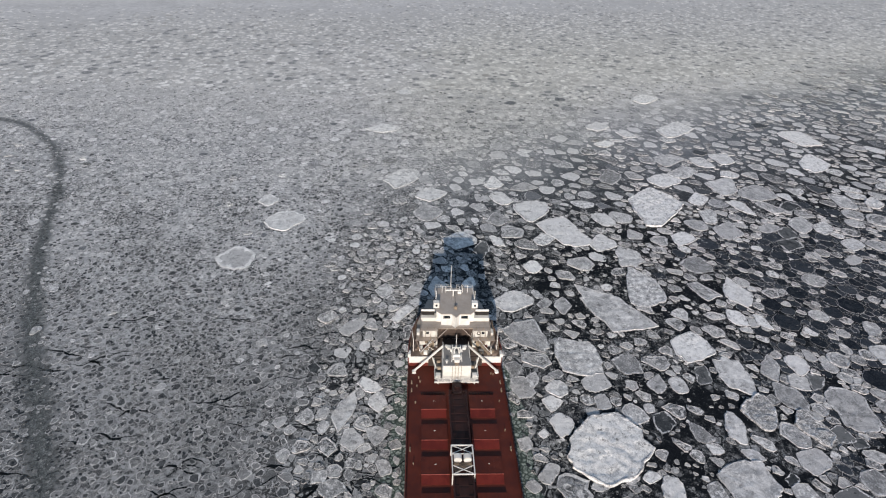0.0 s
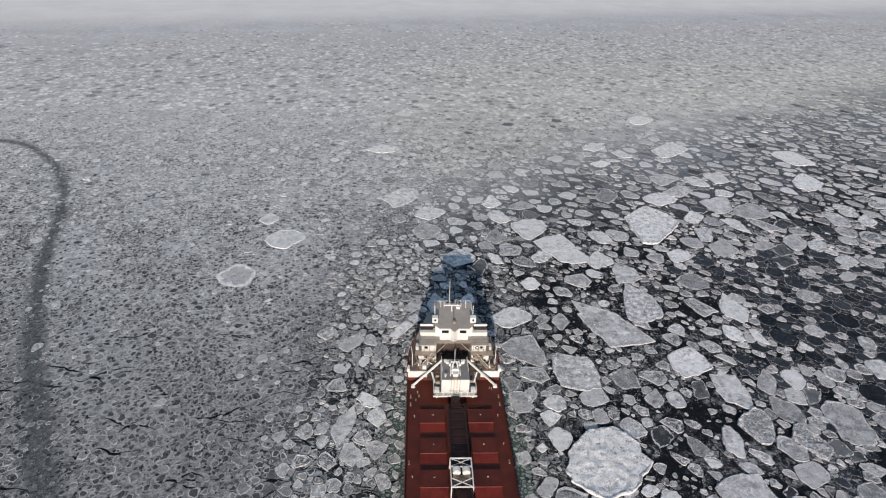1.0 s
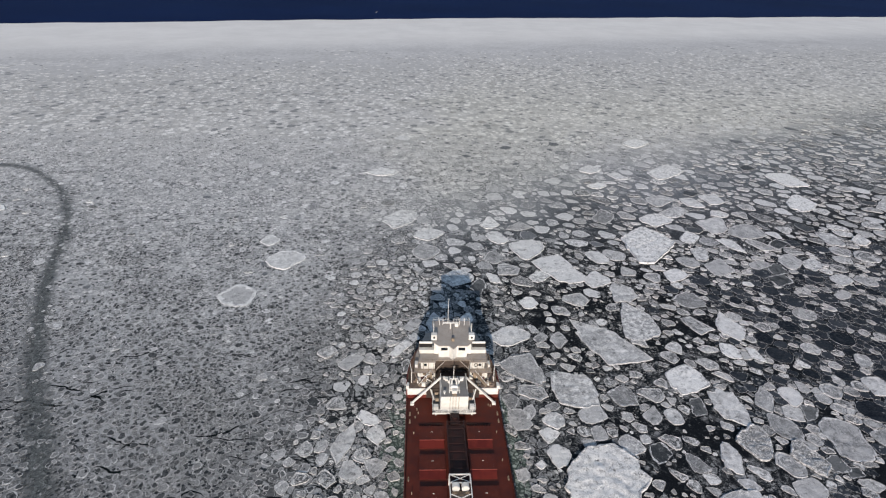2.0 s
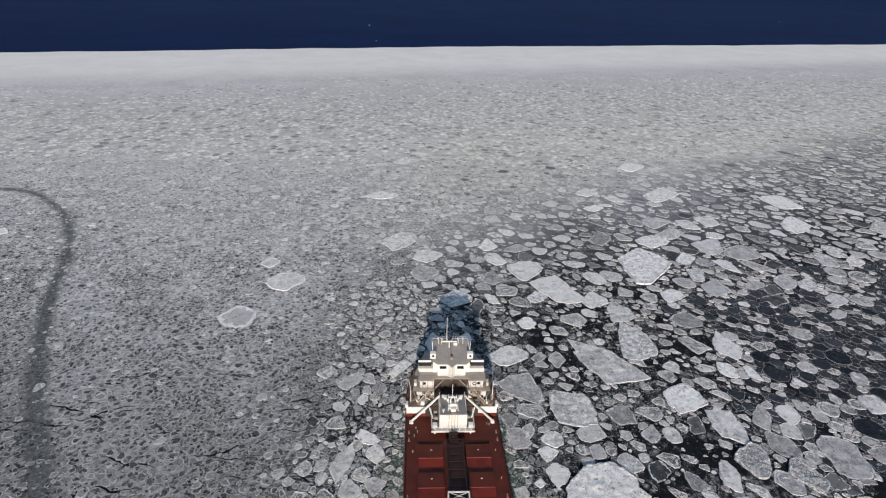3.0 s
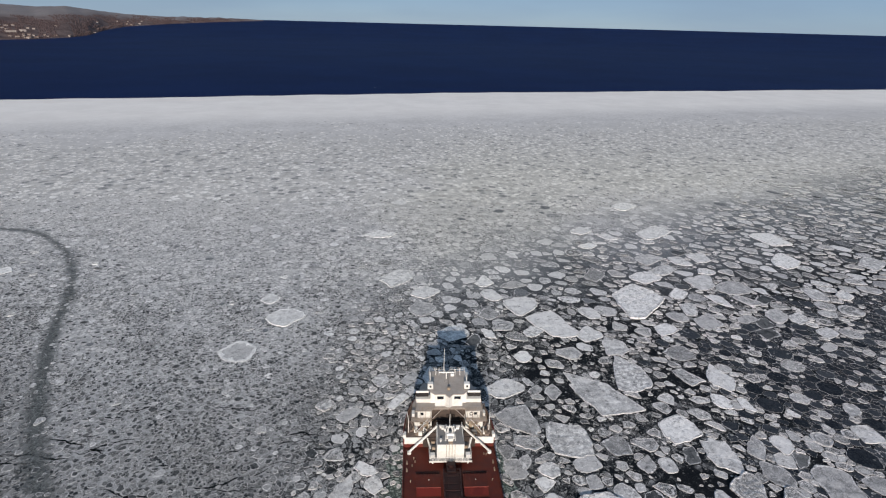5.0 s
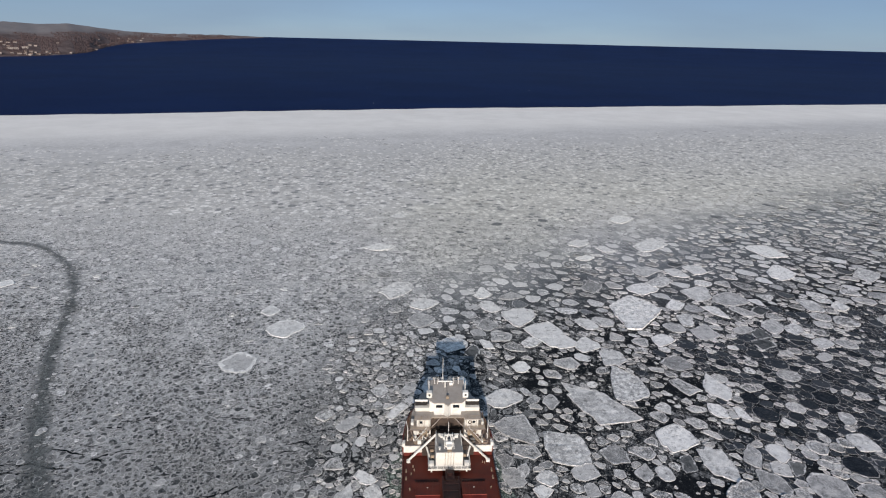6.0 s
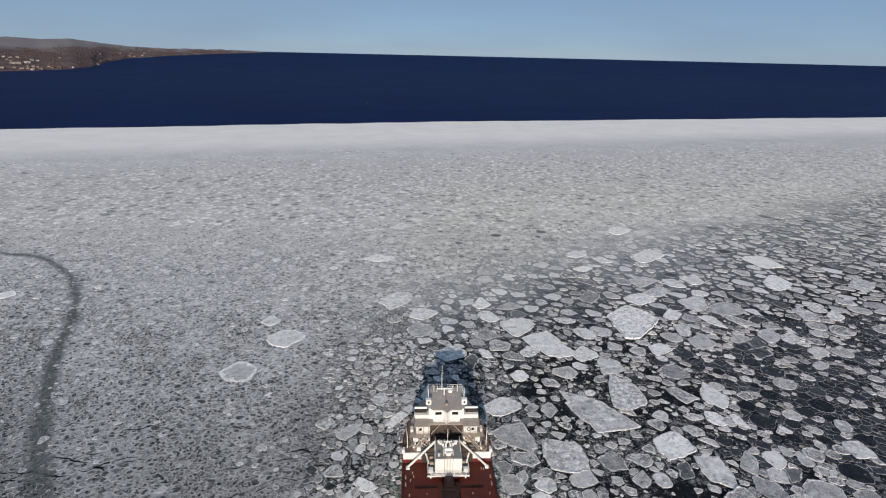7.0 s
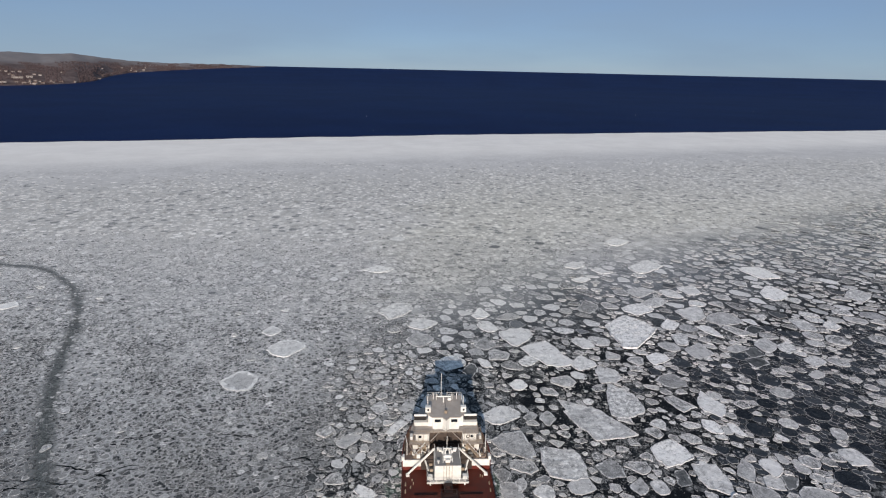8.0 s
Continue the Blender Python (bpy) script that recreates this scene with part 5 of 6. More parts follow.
for s in (-1, 1):
    part("forecastle_bulkhead", box(bmesh.new(), min(s * 6.4, s * 10.9), max(s * 6.4, s * 10.9), 6.05, 6.28, DECK + 1.0, FOC + 0.05), white_paint, ship, "white bulkhead at the break of the forecastle")
    part("bulkhead_foot", box(bmesh.new(), min(s * 6.4, s * 10.9), max(s * 6.4, s * 10.9), 6.06, 6.27, DECK, DECK + 1.0), hull_red, ship)
# white cap on the forecastle's after corners
for s in (-1, 1):
    part("bulwark", box(bmesh.new(), s * 10.85 - 0.35, s * 10.85 + 0.35, 5.9, 7.3, FOC, FOC + 1.0, 0.05), white_paint, ship, "white bulwark corner")


def railing(points, height, posts, material, parent, name="railing", r=0.045, bars=3):
    """A rail of posts and bars along a line of points, one mesh a run."""
    bm = bmesh.new()
    for a, b in zip(points, points[1:]):
        a, b = Vector(a), Vector(b)
        count = max(1, int((b - a).length / posts))
        for k in range(count + 1):
            q = a.lerp(b, k / count)
            bar(bm, q, q + Vector((0, 0, height)), r, 4)
        for k in range(bars):
            z = Vector((0, 0, height * (k + 1) / bars))
            bar(bm, a + z, b + z, r, 4)
    return part(name, bm, material, parent)


for s in (-1, 1):
    railing([(s * 11.0, -110, DECK), (s * 11.0, 5.6, DECK)], 1.0, 2.2, boom_dark, ship, r=0.035, bars=2)

# ---- hatches: pairs either side of the boom
def hatch_body():
    """A flat top and a long slope down to the deck on the after side."""
    bm = bmesh.new()
    side = ((0.0, 0.0), (0.0, 0.52), (-0.06, 0.57), (-4.02, 0.57), (-4.12, 0.54), (-6.15, 0.05), (-6.15, 0.0))
    left = [bm.verts.new((-2.75, y, z)) for y, z in side]
    right = [bm.verts.new((2.75, y, z)) for y, z in side]
    bm.faces.new(left)
    bm.faces.new(right[::-1])
    for i in range(len(side)):
        j = (i + 1) % len(side)
        bm.faces.new((left[j], left[i], right[i], right[j]))
    bmesh.ops.recalc_face_normals(bm, faces=bm.faces)
    return bm


hatch = part("hatch", hatch_body(), deck_red, ship, "red steel hatch with a sloping after side")


def hatch_fittings(owner):
    slope = bmesh.new()
    low, high = (-6.1, 0.075), (-4.16, 0.545)
    q = [slope.verts.new((x, y, z + 0.03)) for x, (y, z) in ((-2.68, low), (2.68, low), (2.68, high), (-2.68, high))]
    f = bmesh.ops.extrude_face_region(slope, geom=[slope.faces.new(q)])
    bmesh.ops.translate(slope, vec=(0, 0, -0.025), verts=[v for v in f["geom"] if isinstance(v, bmesh.types.BMVert)])
    bmesh.ops.recalc_face_normals(slope, faces=slope.faces)
    # brighter red than the hatch top: sunlight on the slope, put into the colour
    part("hatch_apron", slope, hatch_red, owner, "sloping plate in a red brightened for sunlight")
    # added pale strip: the highlight along the hatch crease, painted in
    part("edge_strip", box(bmesh.new(), -2.78, 2.78, -4.22, -4.06, 0.55, 0.63, 0.02), edge_red, owner, "pale red strip painted as the highlight on the crease")
    for k in range(5):
        x = -2.2 + 1.1 * k
        part("stiffener", box(bmesh.new(), x - 0.05, x + 0.05, -3.9, -0.15, 0.565, 0.60), deck_red, owner)
    part("lifting_eye", box(bmesh.new(), -0.10, 0.24, -1.90, -1.82, 0.57, 0.68, 0.02), white_paint, owner, "white lifting lug")
    for x in (-2.2, -0.7, 0.8, 2.3):
        part("clamp", box(bmesh.new(), x - 0.09, x + 0.09, -0.02, 0.14, 0.10, 0.45), hatch_red, owner)


hatch_fittings(hatch)
hatch.matrix_basis = pose(-5.3, -3.6, DECK)
for row in range(11):
    for s in (-1, 1):
        if row == 0 and s == -1:
            continue
        copy_thing(hatch, pose(s * 5.3, -3.6 - 8.12 * row, DECK))

# low dark rows of pipes and lids ahead of the hatches
for s in (-1, 1):
    bm = bmesh.new()
    for k in range(9):
        x = s * (3.0 + 0.62 * k)
        box(bm, x - 0.17, x + 0.17, -3.1, -2.8, DECK, DECK + 0.22, 0.03)
    bar(bm, (s * 2.8, -2.6, DECK + 0.2), (s * 8.4, -2.6, DECK + 0.12), 0.07)
    part("pipe_run", bm, boom_dark, ship, "dark red deck pipes and lids")

# ---- unloading boom, stowed fore and aft on the centre line
boom = part("unloading_boom", box(bmesh.new(), -1.75, 1.75, -78, -4.2, DECK + 1.25, DECK + 1.42), boom_dark, ship, "dark red lattice unloading boom with belt trough")
for x in (-1.85, 1.85):
    for z in (DECK + 1.0, DECK + 2.5):
        part("chord", beam(bmesh.new(), (x, -78, z), (x, -4.0, z), 0.24, 0.24), boom_dark, boom)
for x in (-1.85, 1.85):
    bm = bmesh.new()
    for k in range(34):
        u = -4.2 - 2.15 * k
        beam(bm, (x, u, DECK + 1.0), (x, u - 1.07, DECK + 2.5), 0.12, 0.12)
        beam(bm, (x, u - 1.07, DECK + 2.5), (x, u - 2.15, DECK + 1.0), 0.12, 0.12)
    part("lattice", bm, boom_dark, boom)
for k in range(35):
    u = -4.2 - 2.15 * k
    part("cross_tie", beam(bmesh.new(), (-1.85, u, DECK + 2.5), (1.85, u, DECK + 2.5), 0.07, 0.09), boom_dark, boom)
part("belt", box(bmesh.new(), -0.9, 0.9, -77.5, -4.6, DECK + 1.5, DECK + 1.62), boom_dark, boom, "black rubber conveyor belt")
bm = box(bmesh.new(), -1.0, 1.0, -4.4, -1.0, DECK, DECK + 1.9, 0.1)
bar(bm, (0, -2.6, DECK), (0, -2.6, DECK + 2.6), 0.7, 12)
part("boom_pivot", bm, boom_dark, ship, "dark red boom pivot on the deck")
for k in range(7):
    u = -14 - 10 * k
    bm = bmesh.new()
    for x in (-1.6, 1.6):
        beam(bm, (x, u, DECK), (x, u, DECK + 1.0), 0.3, 0.3)
    part("boom_rest", bm, boom_dark, ship)

# ---- white gantry over the boom with two drums
gantry = part("gantry", beam(bmesh.new(), (-2.1, -17.6, DECK + 3.1), (2.1, -17.6, DECK + 3.1), 0.22, 0.22), white_paint, ship, "white steel gantry frame over the boom")
for x in (-2.1, 2.1):
    for u in (-17.6, -24.2):
        part("post", beam(bmesh.new(), (x, u, DECK), (x, u, DECK + 3.1), 0.2, 0.2), white_paint, gantry)
    part("rail", beam(bmesh.new(), (x, -17.6, DECK + 3.1), (x, -24.2, DECK + 3.1), 0.2, 0.2), white_paint, gantry)
part("crossbar", beam(bmesh.new(), (-2.1, -24.2, DECK + 3.1), (2.1, -24.2, DECK + 3.1), 0.2, 0.2), white_paint, gantry)
part("crossbar", beam(bmesh.new(), (-2.1, -19.6, DECK + 3.1), (2.1, -19.6, DECK + 3.1), 0.18, 0.18), white_paint, gantry)
for a, b in (((-2.1, -17.6), (2.1, -19.6)), ((2.1, -17.6), (-2.1, -19.6)), ((-2.1, -22.2), (2.1, -24.2)), ((2.1, -22.2), (-2.1, -24.2))):
    part("brace", beam(bmesh.new(), (*a, DECK + 3.13), (*b, DECK + 3.13), 0.12, 0.12), white_paint, gantry)
for x in (-0.95, 0.95):
    drum = bar(bmesh.new(), (x, -21.1, DECK + 3.0), (x, -19.9, DECK + 3.0), 0.78, 20)
    bmesh.ops.bevel(drum, geom=[e for e in drum.edges if e.calc_face_angle(0) > 1.0], offset=0.08, segments=2, affect="EDGES")
    part("drum", drum, white_paint, gantry, "white cylindrical winch drum")
for k in range(9):
    part("slat", box(bmesh.new(), -1.8, 1.8, -22.1 + 0.12 * 0 - 0.2 * k + 0.75, -22.1 - 0.2 * k + 0.85, DECK + 2.55, DECK + 2.6), buff_steel, gantry)

gantry.location = (0, -1.6, 0)

# ---- winch house on its platform
platform = part("platform", prism(bmesh.new(), rounded(-5.0, 5.0, -0.6, 7.2, 1.0), 8.25, 8.5), grey_roof, ship, "grey raised platform round the winch house")
part("platform_edge", prism(bmesh.new(), rounded(-5.05, 5.05, -0.66, -0.48, 0.08), 8.2, 8.6), white_paint, platform, "white platform edge beam")
for x in (-4.2, 4.2):
    for u in (0.4, 6.2):
        part("post", beam(bmesh.new(), (x, u, DECK), (x, u, 8.25), 0.3, 0.3), white_paint, platform)
railing([(-4.95, 7.1, 8.5), (-4.95, 0.2, 8.5), (-4.2, -0.55, 8.5), (4.2, -0.55, 8.5), (4.95, 0.2, 8.5), (4.95, 7.1, 8.5)], 1.05, 1.2, white_paint, platform)
house = part("winch_house", box(bmesh.new(), -3.2, 3.2, 0.35, 7.5, 8.5, 12.4, 0.08), white_paint, ship, "white winch house with grey roof")
part("roof", box(bmesh.new(), -3.1, 3.1, 0.5, 7.4, 12.4, 12.52), grey_roof, house, "grey painted roof")
for x in (-1.0, -0.35, 0.35, 1.0):
    part("ladder_rail", beam(bmesh.new(), (x, 0.22, 8.6), (x, 0.22, 12.9), 0.09, 0.09), buff_steel, house)
for x in (-4.2, 4.2):
    part("locker", box(bmesh.new(), x - 0.55, x + 0.55, 0.4, 1.5, 8.5, 9.4, 0.05), white_paint, platform, "white deck locker")
# lockers, reels and coiled gear on the platform and the roof
for x, u, r in ((-3.9, 3.2, 0.45), (3.9, 3.6, 0.4), (-3.95, 5.4, 0.35)):
    part("reel", bar(bmesh.new(), (x - 0.4, u, 9.0), (x + 0.4, u, 9.0), r, 14), buff_steel, platform, "buff cable reel")
for x, u in ((-2.2, 6.3), (2.2, 6.1), (-2.3, 1.4)):
    part("roof_vent", bar(bar(bmesh.new(), (x, u, 12.5), (x, u, 13.1), 0.18, 10), (x, u, 13.05), (x, u, 13.25), 0.32, 10), white_paint, house)
railing([(-3.0, 7.3, 12.5), (-3.0, 3.0, 12.5)], 1.0, 1.1, white_paint, house)
railing([(3.0, 7.3, 12.5), (3.0, 3.0, 12.5)], 1.0, 1.1, white_paint, house)

# hoisting gear on the roof
gear = part("hoist", box(bmesh.new(), -0.9, 0.9, 2.2, 4.6, 12.5, 13.0, 0.05), white_paint, house, "white hoisting gear with sheaves and lattice mast")
for x in (-0.55, 0.55):
    part("sheave", bar(bmesh.new(), (x - 0.16, 3.9, 13.6), (x + 0.16, 3.9, 13.6), 0.62, 18), white_paint, gear)
for x, u in ((-0.9, 2.4), (0.9, 2.4), (-0.6, 5.0), (0.6, 5.0)):
    part("leg", beam(bmesh.new(), (x, u, 12.5), (x * 0.35, 3.9, 14.9), 0.14, 0.14), white_paint, gear)
part("drum", bar(bmesh.new(), (-0.8, 2.7, 13.35), (0.8, 2.7, 13.35), 0.45, 16), white_paint, gear)
part("lattice_mast", bar(bmesh.new(), (0, 6.0, 12.5), (0, 6.0, 16.8), 0.11, 8, 0.06), white_paint, gear)
part("ladder", box(bmesh.new(), -0.5, 0.5, 0.5, 2.1, 12.55, 12.75), buff_steel, gear)
for x in (-1.15, 1.15):
    part("side_frame", beam(bmesh.new(), (x, 1.6, 12.5), (x * 0.8, 5.4, 14.2), 0.16, 0.16), white_paint, gear)
    part("side_frame", beam(bmesh.new(), (x, 5.2, 12.5), (x * 0.8, 1.9, 14.0), 0.14, 0.14), white_paint, gear)
    part("guide_roller", bar(bmesh.new(), (x - 0.25, 4.7, 13.2), (x + 0.25, 4.7, 13.2), 0.36, 14), white_paint, gear)
part("crosshead", beam(bmesh.new(), (-1.0, 4.1, 14.6), (1.0, 4.1, 14.6), 0.22, 0.22), white_paint, gear)
part("motor_box", box(bmesh.new(), -0.6, 0.6, 1.1, 1.9, 12.75, 13.5, 0.06), white_paint, gear, "white motor housing")
for x in (-1.6, 1.9):
    part("roof_locker", box(bmesh.new(), x - 0.4, x + 0.4, 5.6, 6.6, 12.52, 13.1, 0.05), white_paint, house)

# struts that stay the house to the deck sides
for s in (-1, 1):
    part("strut", beam(bmesh.new(), (s * 3.0, 6.4, 13.0), (s * 9.7, 3.9, DECK + 0.5), 0.36, 0.36), white_paint, ship, "white diagonal strut")
    part("strut_foot", box(bmesh.new(), s * 9.7 - 0.45, s * 9.7 + 0.45, 3.4, 4.3, DECK, DECK + 0.55, 0.06), white_paint, ship)
    part("strut", beam(bmesh.new(), (s * 5.4, 5.3, 10.4), (s * 4.6, 3.6, 8.5), 0.28, 0.28), white_paint, ship)

# ---- deckhouse in tiers
lower = part("lower_house", bmesh.new(), white_paint, ship, "white lower deckhouse")
lower_bm = bmesh.new()
prism(lower_bm, [(-8.5, 9.4), (-4.2, 9.4), (-4.2, 12.4), (4.2, 12.4), (4.2, 9.4), (8.5, 9.4), (8.3, 16), (6.2, 21.5), (-6.2, 21.5), (-8.3, 16)], FOC, 12.5)
lower_bm.to_mesh(lower.data)
lower_bm.free()
part("deck", prism(bmesh.new(), [(-9.4, 8.7), (-4.2, 8.7), (-4.2, 12.3), (4.2, 12.3), (4.2, 8.7), (9.4, 8.7), (9.0, 15.5), (6.9, 22), (-6.9, 22), (-9.0, 15.5)], 12.5, 12.66), tan_deck, lower, "tan painted deck over the lower house")
part("recess_floor", box(bmesh.new(), -4.15, 4.15, 7.6, 12.3, FOC, FOC + 0.12), recess_dark, ship, "dark brown recess floor")
middle = part("middle_house", bmesh.new(), white_paint, ship, "white middle deckhouse")
middle_bm = bmesh.new()
prism(middle_bm, [(-7.7, 9.9), (-4.3, 9.9), (-4.3, 11.4), (4.3, 11.4), (4.3, 9.9), (7.7, 9.9), (7.5, 15.5), (5.8, 20.6), (-5.8, 20.6), (-7.5, 15.5)], 12.66, 15.0)
middle_bm.to_mesh(middle.data)
middle_bm.free()
part("deck", prism(bmesh.new(), [(-8.3, 9.3), (-4.2, 9.3), (-4.2, 10.2), (4.2, 10.2), (4.2, 9.3), (8.3, 9.3), (8.2, 15.2), (6.4, 21), (-6.4, 21), (-8.2, 15.2)], 15.0, 15.16), tan_deck, middle, "tan painted bridge deck")
part("recess_wall", box(bmesh.new(), -4.25, 4.25, 11.3, 11.37, 12.7, 14.95), recess_dark, middle, "dark brown recessed wall")
part("recess_wall", box(bmesh.new(), -4.15, 4.15, 12.3, 12.37, FOC + 0.15, 12.45), recess_dark, lower, "dark brown recessed wall")
for s in (-1, 1):
    part("brace", beam(bmesh.new(), (s * 4.0, 9.6, 12.7), (s * 1.2, 11.2, 14.9), 0.12, 0.12), tan_deck, middle)
railing([(-8.2, 15, 15.16), (-8.2, 9.4, 15.16), (8.2, 9.4, 15.16), (8.2, 15, 15.16)], 1.0, 1.6, buff_steel, middle, r=0.035)
railing([(-9.3, 15, 12.66), (-9.3, 8.8, 12.66), (-4.3, 8.8, 12.66)], 1.0, 1.5, buff_steel, lower, r=0.04)
railing([(9.3, 15, 12.66), (9.3, 8.8, 12.66), (4.3, 8.8, 12.66)], 1.0, 1.5, buff_steel, lower, r=0.04)
railing([(-10.6, 9.4, FOC), (-10.2, 14, FOC), (-8.6, 19, FOC), (-5.6, 24, FOC), (-2.2, 28, FOC)], 1.5, 1.8, buff_steel, ship, r=0.05)
railing([(10.6, 9.4, FOC), (10.2, 14, FOC), (8.6, 19, FOC), (5.6, 24, FOC), (2.2, 28, FOC)], 1.5, 1.8, buff_steel, ship, r=0.05)
for s in (-1, 1):
    for x, u in ((6.8, 9.35), (5.4, 9.35)):
        part("door", box(bmesh.new(), s * x - 0.4, s * x + 0.4, u - 0.03, u + 0.03, FOC + 0.1, FOC + 2.0), buff_steel, lower, "buff steel door")
    part("stair", beam(bmesh.new(), (s * 8.2, 6.9, FOC + 0.1), (s * 5.3, 8.6, 12.6), 0.8, 0.14), buff_steel, ship, "buff steel stairway")
    part("stair_rail", beam(bmesh.new(), (s * 8.2, 6.6, FOC + 1.0), (s * 5.3, 8.3, 13.5), 0.07, 0.07), white_paint, ship)
    part("davit", beam(bmesh.new(), (s * 9.9, 8.2, FOC), (s * 9.9, 8.2, 13.4), 0.16, 0.16), white_paint, ship)
    part("davit_arm", beam(bmesh.new(), (s * 9.9, 8.2, 13.3), (s * 10.3, 10.4, 14.0), 0.14, 0.14), white_paint, ship)

clutter = random.Random(5)
for s in (-1, 1):
    for k in range(7):
        x, u = s * clutter.uniform(5.0, 10.0), clutter.uniform(6.6, 9.0)
        w, d, h = clutter.uniform(0.2, 0.5), clutter.uniform(0.2, 0.45), clutter.uniform(0.4, 1.3)
        part("deck_locker", box(bmesh.new(), x - w, x + w, u - d, u + d, FOC, FOC + h, 0.04), clutter.choice((white_paint, buff_steel, brown_deck, recess_dark)), ship)
    for k in range(6):
        x, u = s * clutter.uniform(4.6, 10.2), clutter.uniform(6.5, 9.2)
        top = FOC + clutter.uniform(1.6, 3.0)
        part("pipe", bar(bar(bmesh.new(), (x, u, FOC), (x, u, top), 0.07, 6), (x, u, top), (x + s * clutter.uniform(-1.6, 1.6), u + clutter.uniform(-0.6, 0.9), top - clutter.uniform(0.0, 1.2)), 0.07, 6), clutter.choice((buff_steel, brown_deck, white_paint)), ship)
    for k in range(4):
        x = s * (4.6 + 1.25 * k)
        part("stanchion", bar(bmesh.new(), (x, 9.2, 12.66), (x, 9.2, 15.0), 0.06, 6), buff_steel, lower)
    part("side_locker", box(bmesh.new(), s * 8.8 - 0.35, s * 8.8 + 0.35, 10.4, 12.0, 12.66, 13.5, 0.05), white_paint, lower, "white deck locker")
    part("life_raft", bar(bmesh.new(), (s * 7.6, 12.9, 15.65), (s * 7.6, 14.2, 15.65), 0.38, 14), white_paint, middle, "white life raft canister")
    part("beam", beam(bmesh.new(), (s * 9.6, 8.8, 12.5), (s * 4.3, 8.8, 12.5), 0.2, 0.25), brown_deck, lower)
    part("knee", beam(bmesh.new(), (s * 9.2, 8.7, 12.4), (s * 7.6, 6.6, FOC), 0.16, 0.16), brown_deck, lower)

ring = bmesh.new()
for k in range(16):
    a, e = 2 * math.pi * k / 16, 2 * math.pi * (k + 1) / 16
    bar(ring, (5.6 + 0.42 * math.cos(a), 9.82, 13.9 + 0.42 * math.sin(a)), (5.6 + 0.42 * math.cos(e), 9.82, 13.9 + 0.42 * math.sin(e)), 0.1, 6)
part("lifebuoy", ring, boom_dark, middle, "dark red ring lifebuoy on the wall")
for s in (-1, 1):
    part("window", box(bmesh.new(), s * 6.6 - 0.35, s * 6.6 + 0.35, 9.83, 9.89, 13.6, 14.3), glass_dark, middle)
    part("window", box(bmesh.new(), s * 4.9 - 0.25, s * 4.9 + 0.25, 9.33, 9.39, 11.2, 11.8), glass_dark, lower)
    part("hose_box", box(bmesh.new(), s * 7.4 - 0.4, s * 7.4 + 0.4, 8.6, 9.3, FOC, FOC + 0.9, 0.05), hatch_red, ship, "red hose box")
    part("winch", bar(box(bmesh.new(), s * 6.2 - 0.7, s * 6.2 + 0.7, 7.2, 8.3, FOC, FOC + 0.4, 0.04), (s * 6.2 - 0.6, 7.75, FOC + 0.7), (s * 6.2 + 0.6, 7.75, FOC + 0.7), 0.38, 12), roof_grey, ship, "dark mooring winch")

bridge = part("wheelhouse", bmesh.new(), white_paint, ship, "white wheelhouse with dark windows")
bridge_bm = bmesh.new()
prism(bridge_bm, [(-3.4, 11.2), (-0.9, 11.2), (0, 10.3), (0.9, 11.2), (3.4, 11.2), (3.4, 12.6), (4.5, 12.6), (4.5, 18.2), (2.8, 19.8), (-2.8, 19.8), (-4.5, 18.2), (-4.5, 12.6), (-3.4, 12.6)], 15.16, 18.7)
bridge_bm.to_mesh(bridge.data)
bridge_bm.free()
part("roof", prism(bmesh.new(), [(-4.7, 12.3), (-3.5, 10.9), (-0.95, 10.9), (0, 9.7), (0.95, 10.9), (3.5, 10.9), (4.7, 12.3), (4.85, 21.1), (-4.85, 21.1)], 18.7, 18.92), tan_deck, bridge, "tan painted wheelhouse roof")
part("roof_seam", box(bmesh.new(), 0.02, 0.12, 12.4, 19.7, 18.92, 18.97), roof_grey, bridge)
for x in (-2.1, 2.1):
    part("window", box(bmesh.new(), x - 0.8, x + 0.8, 11.13, 11.19, 17.3, 18.1), glass_dark, bridge, "dark wheelhouse window")
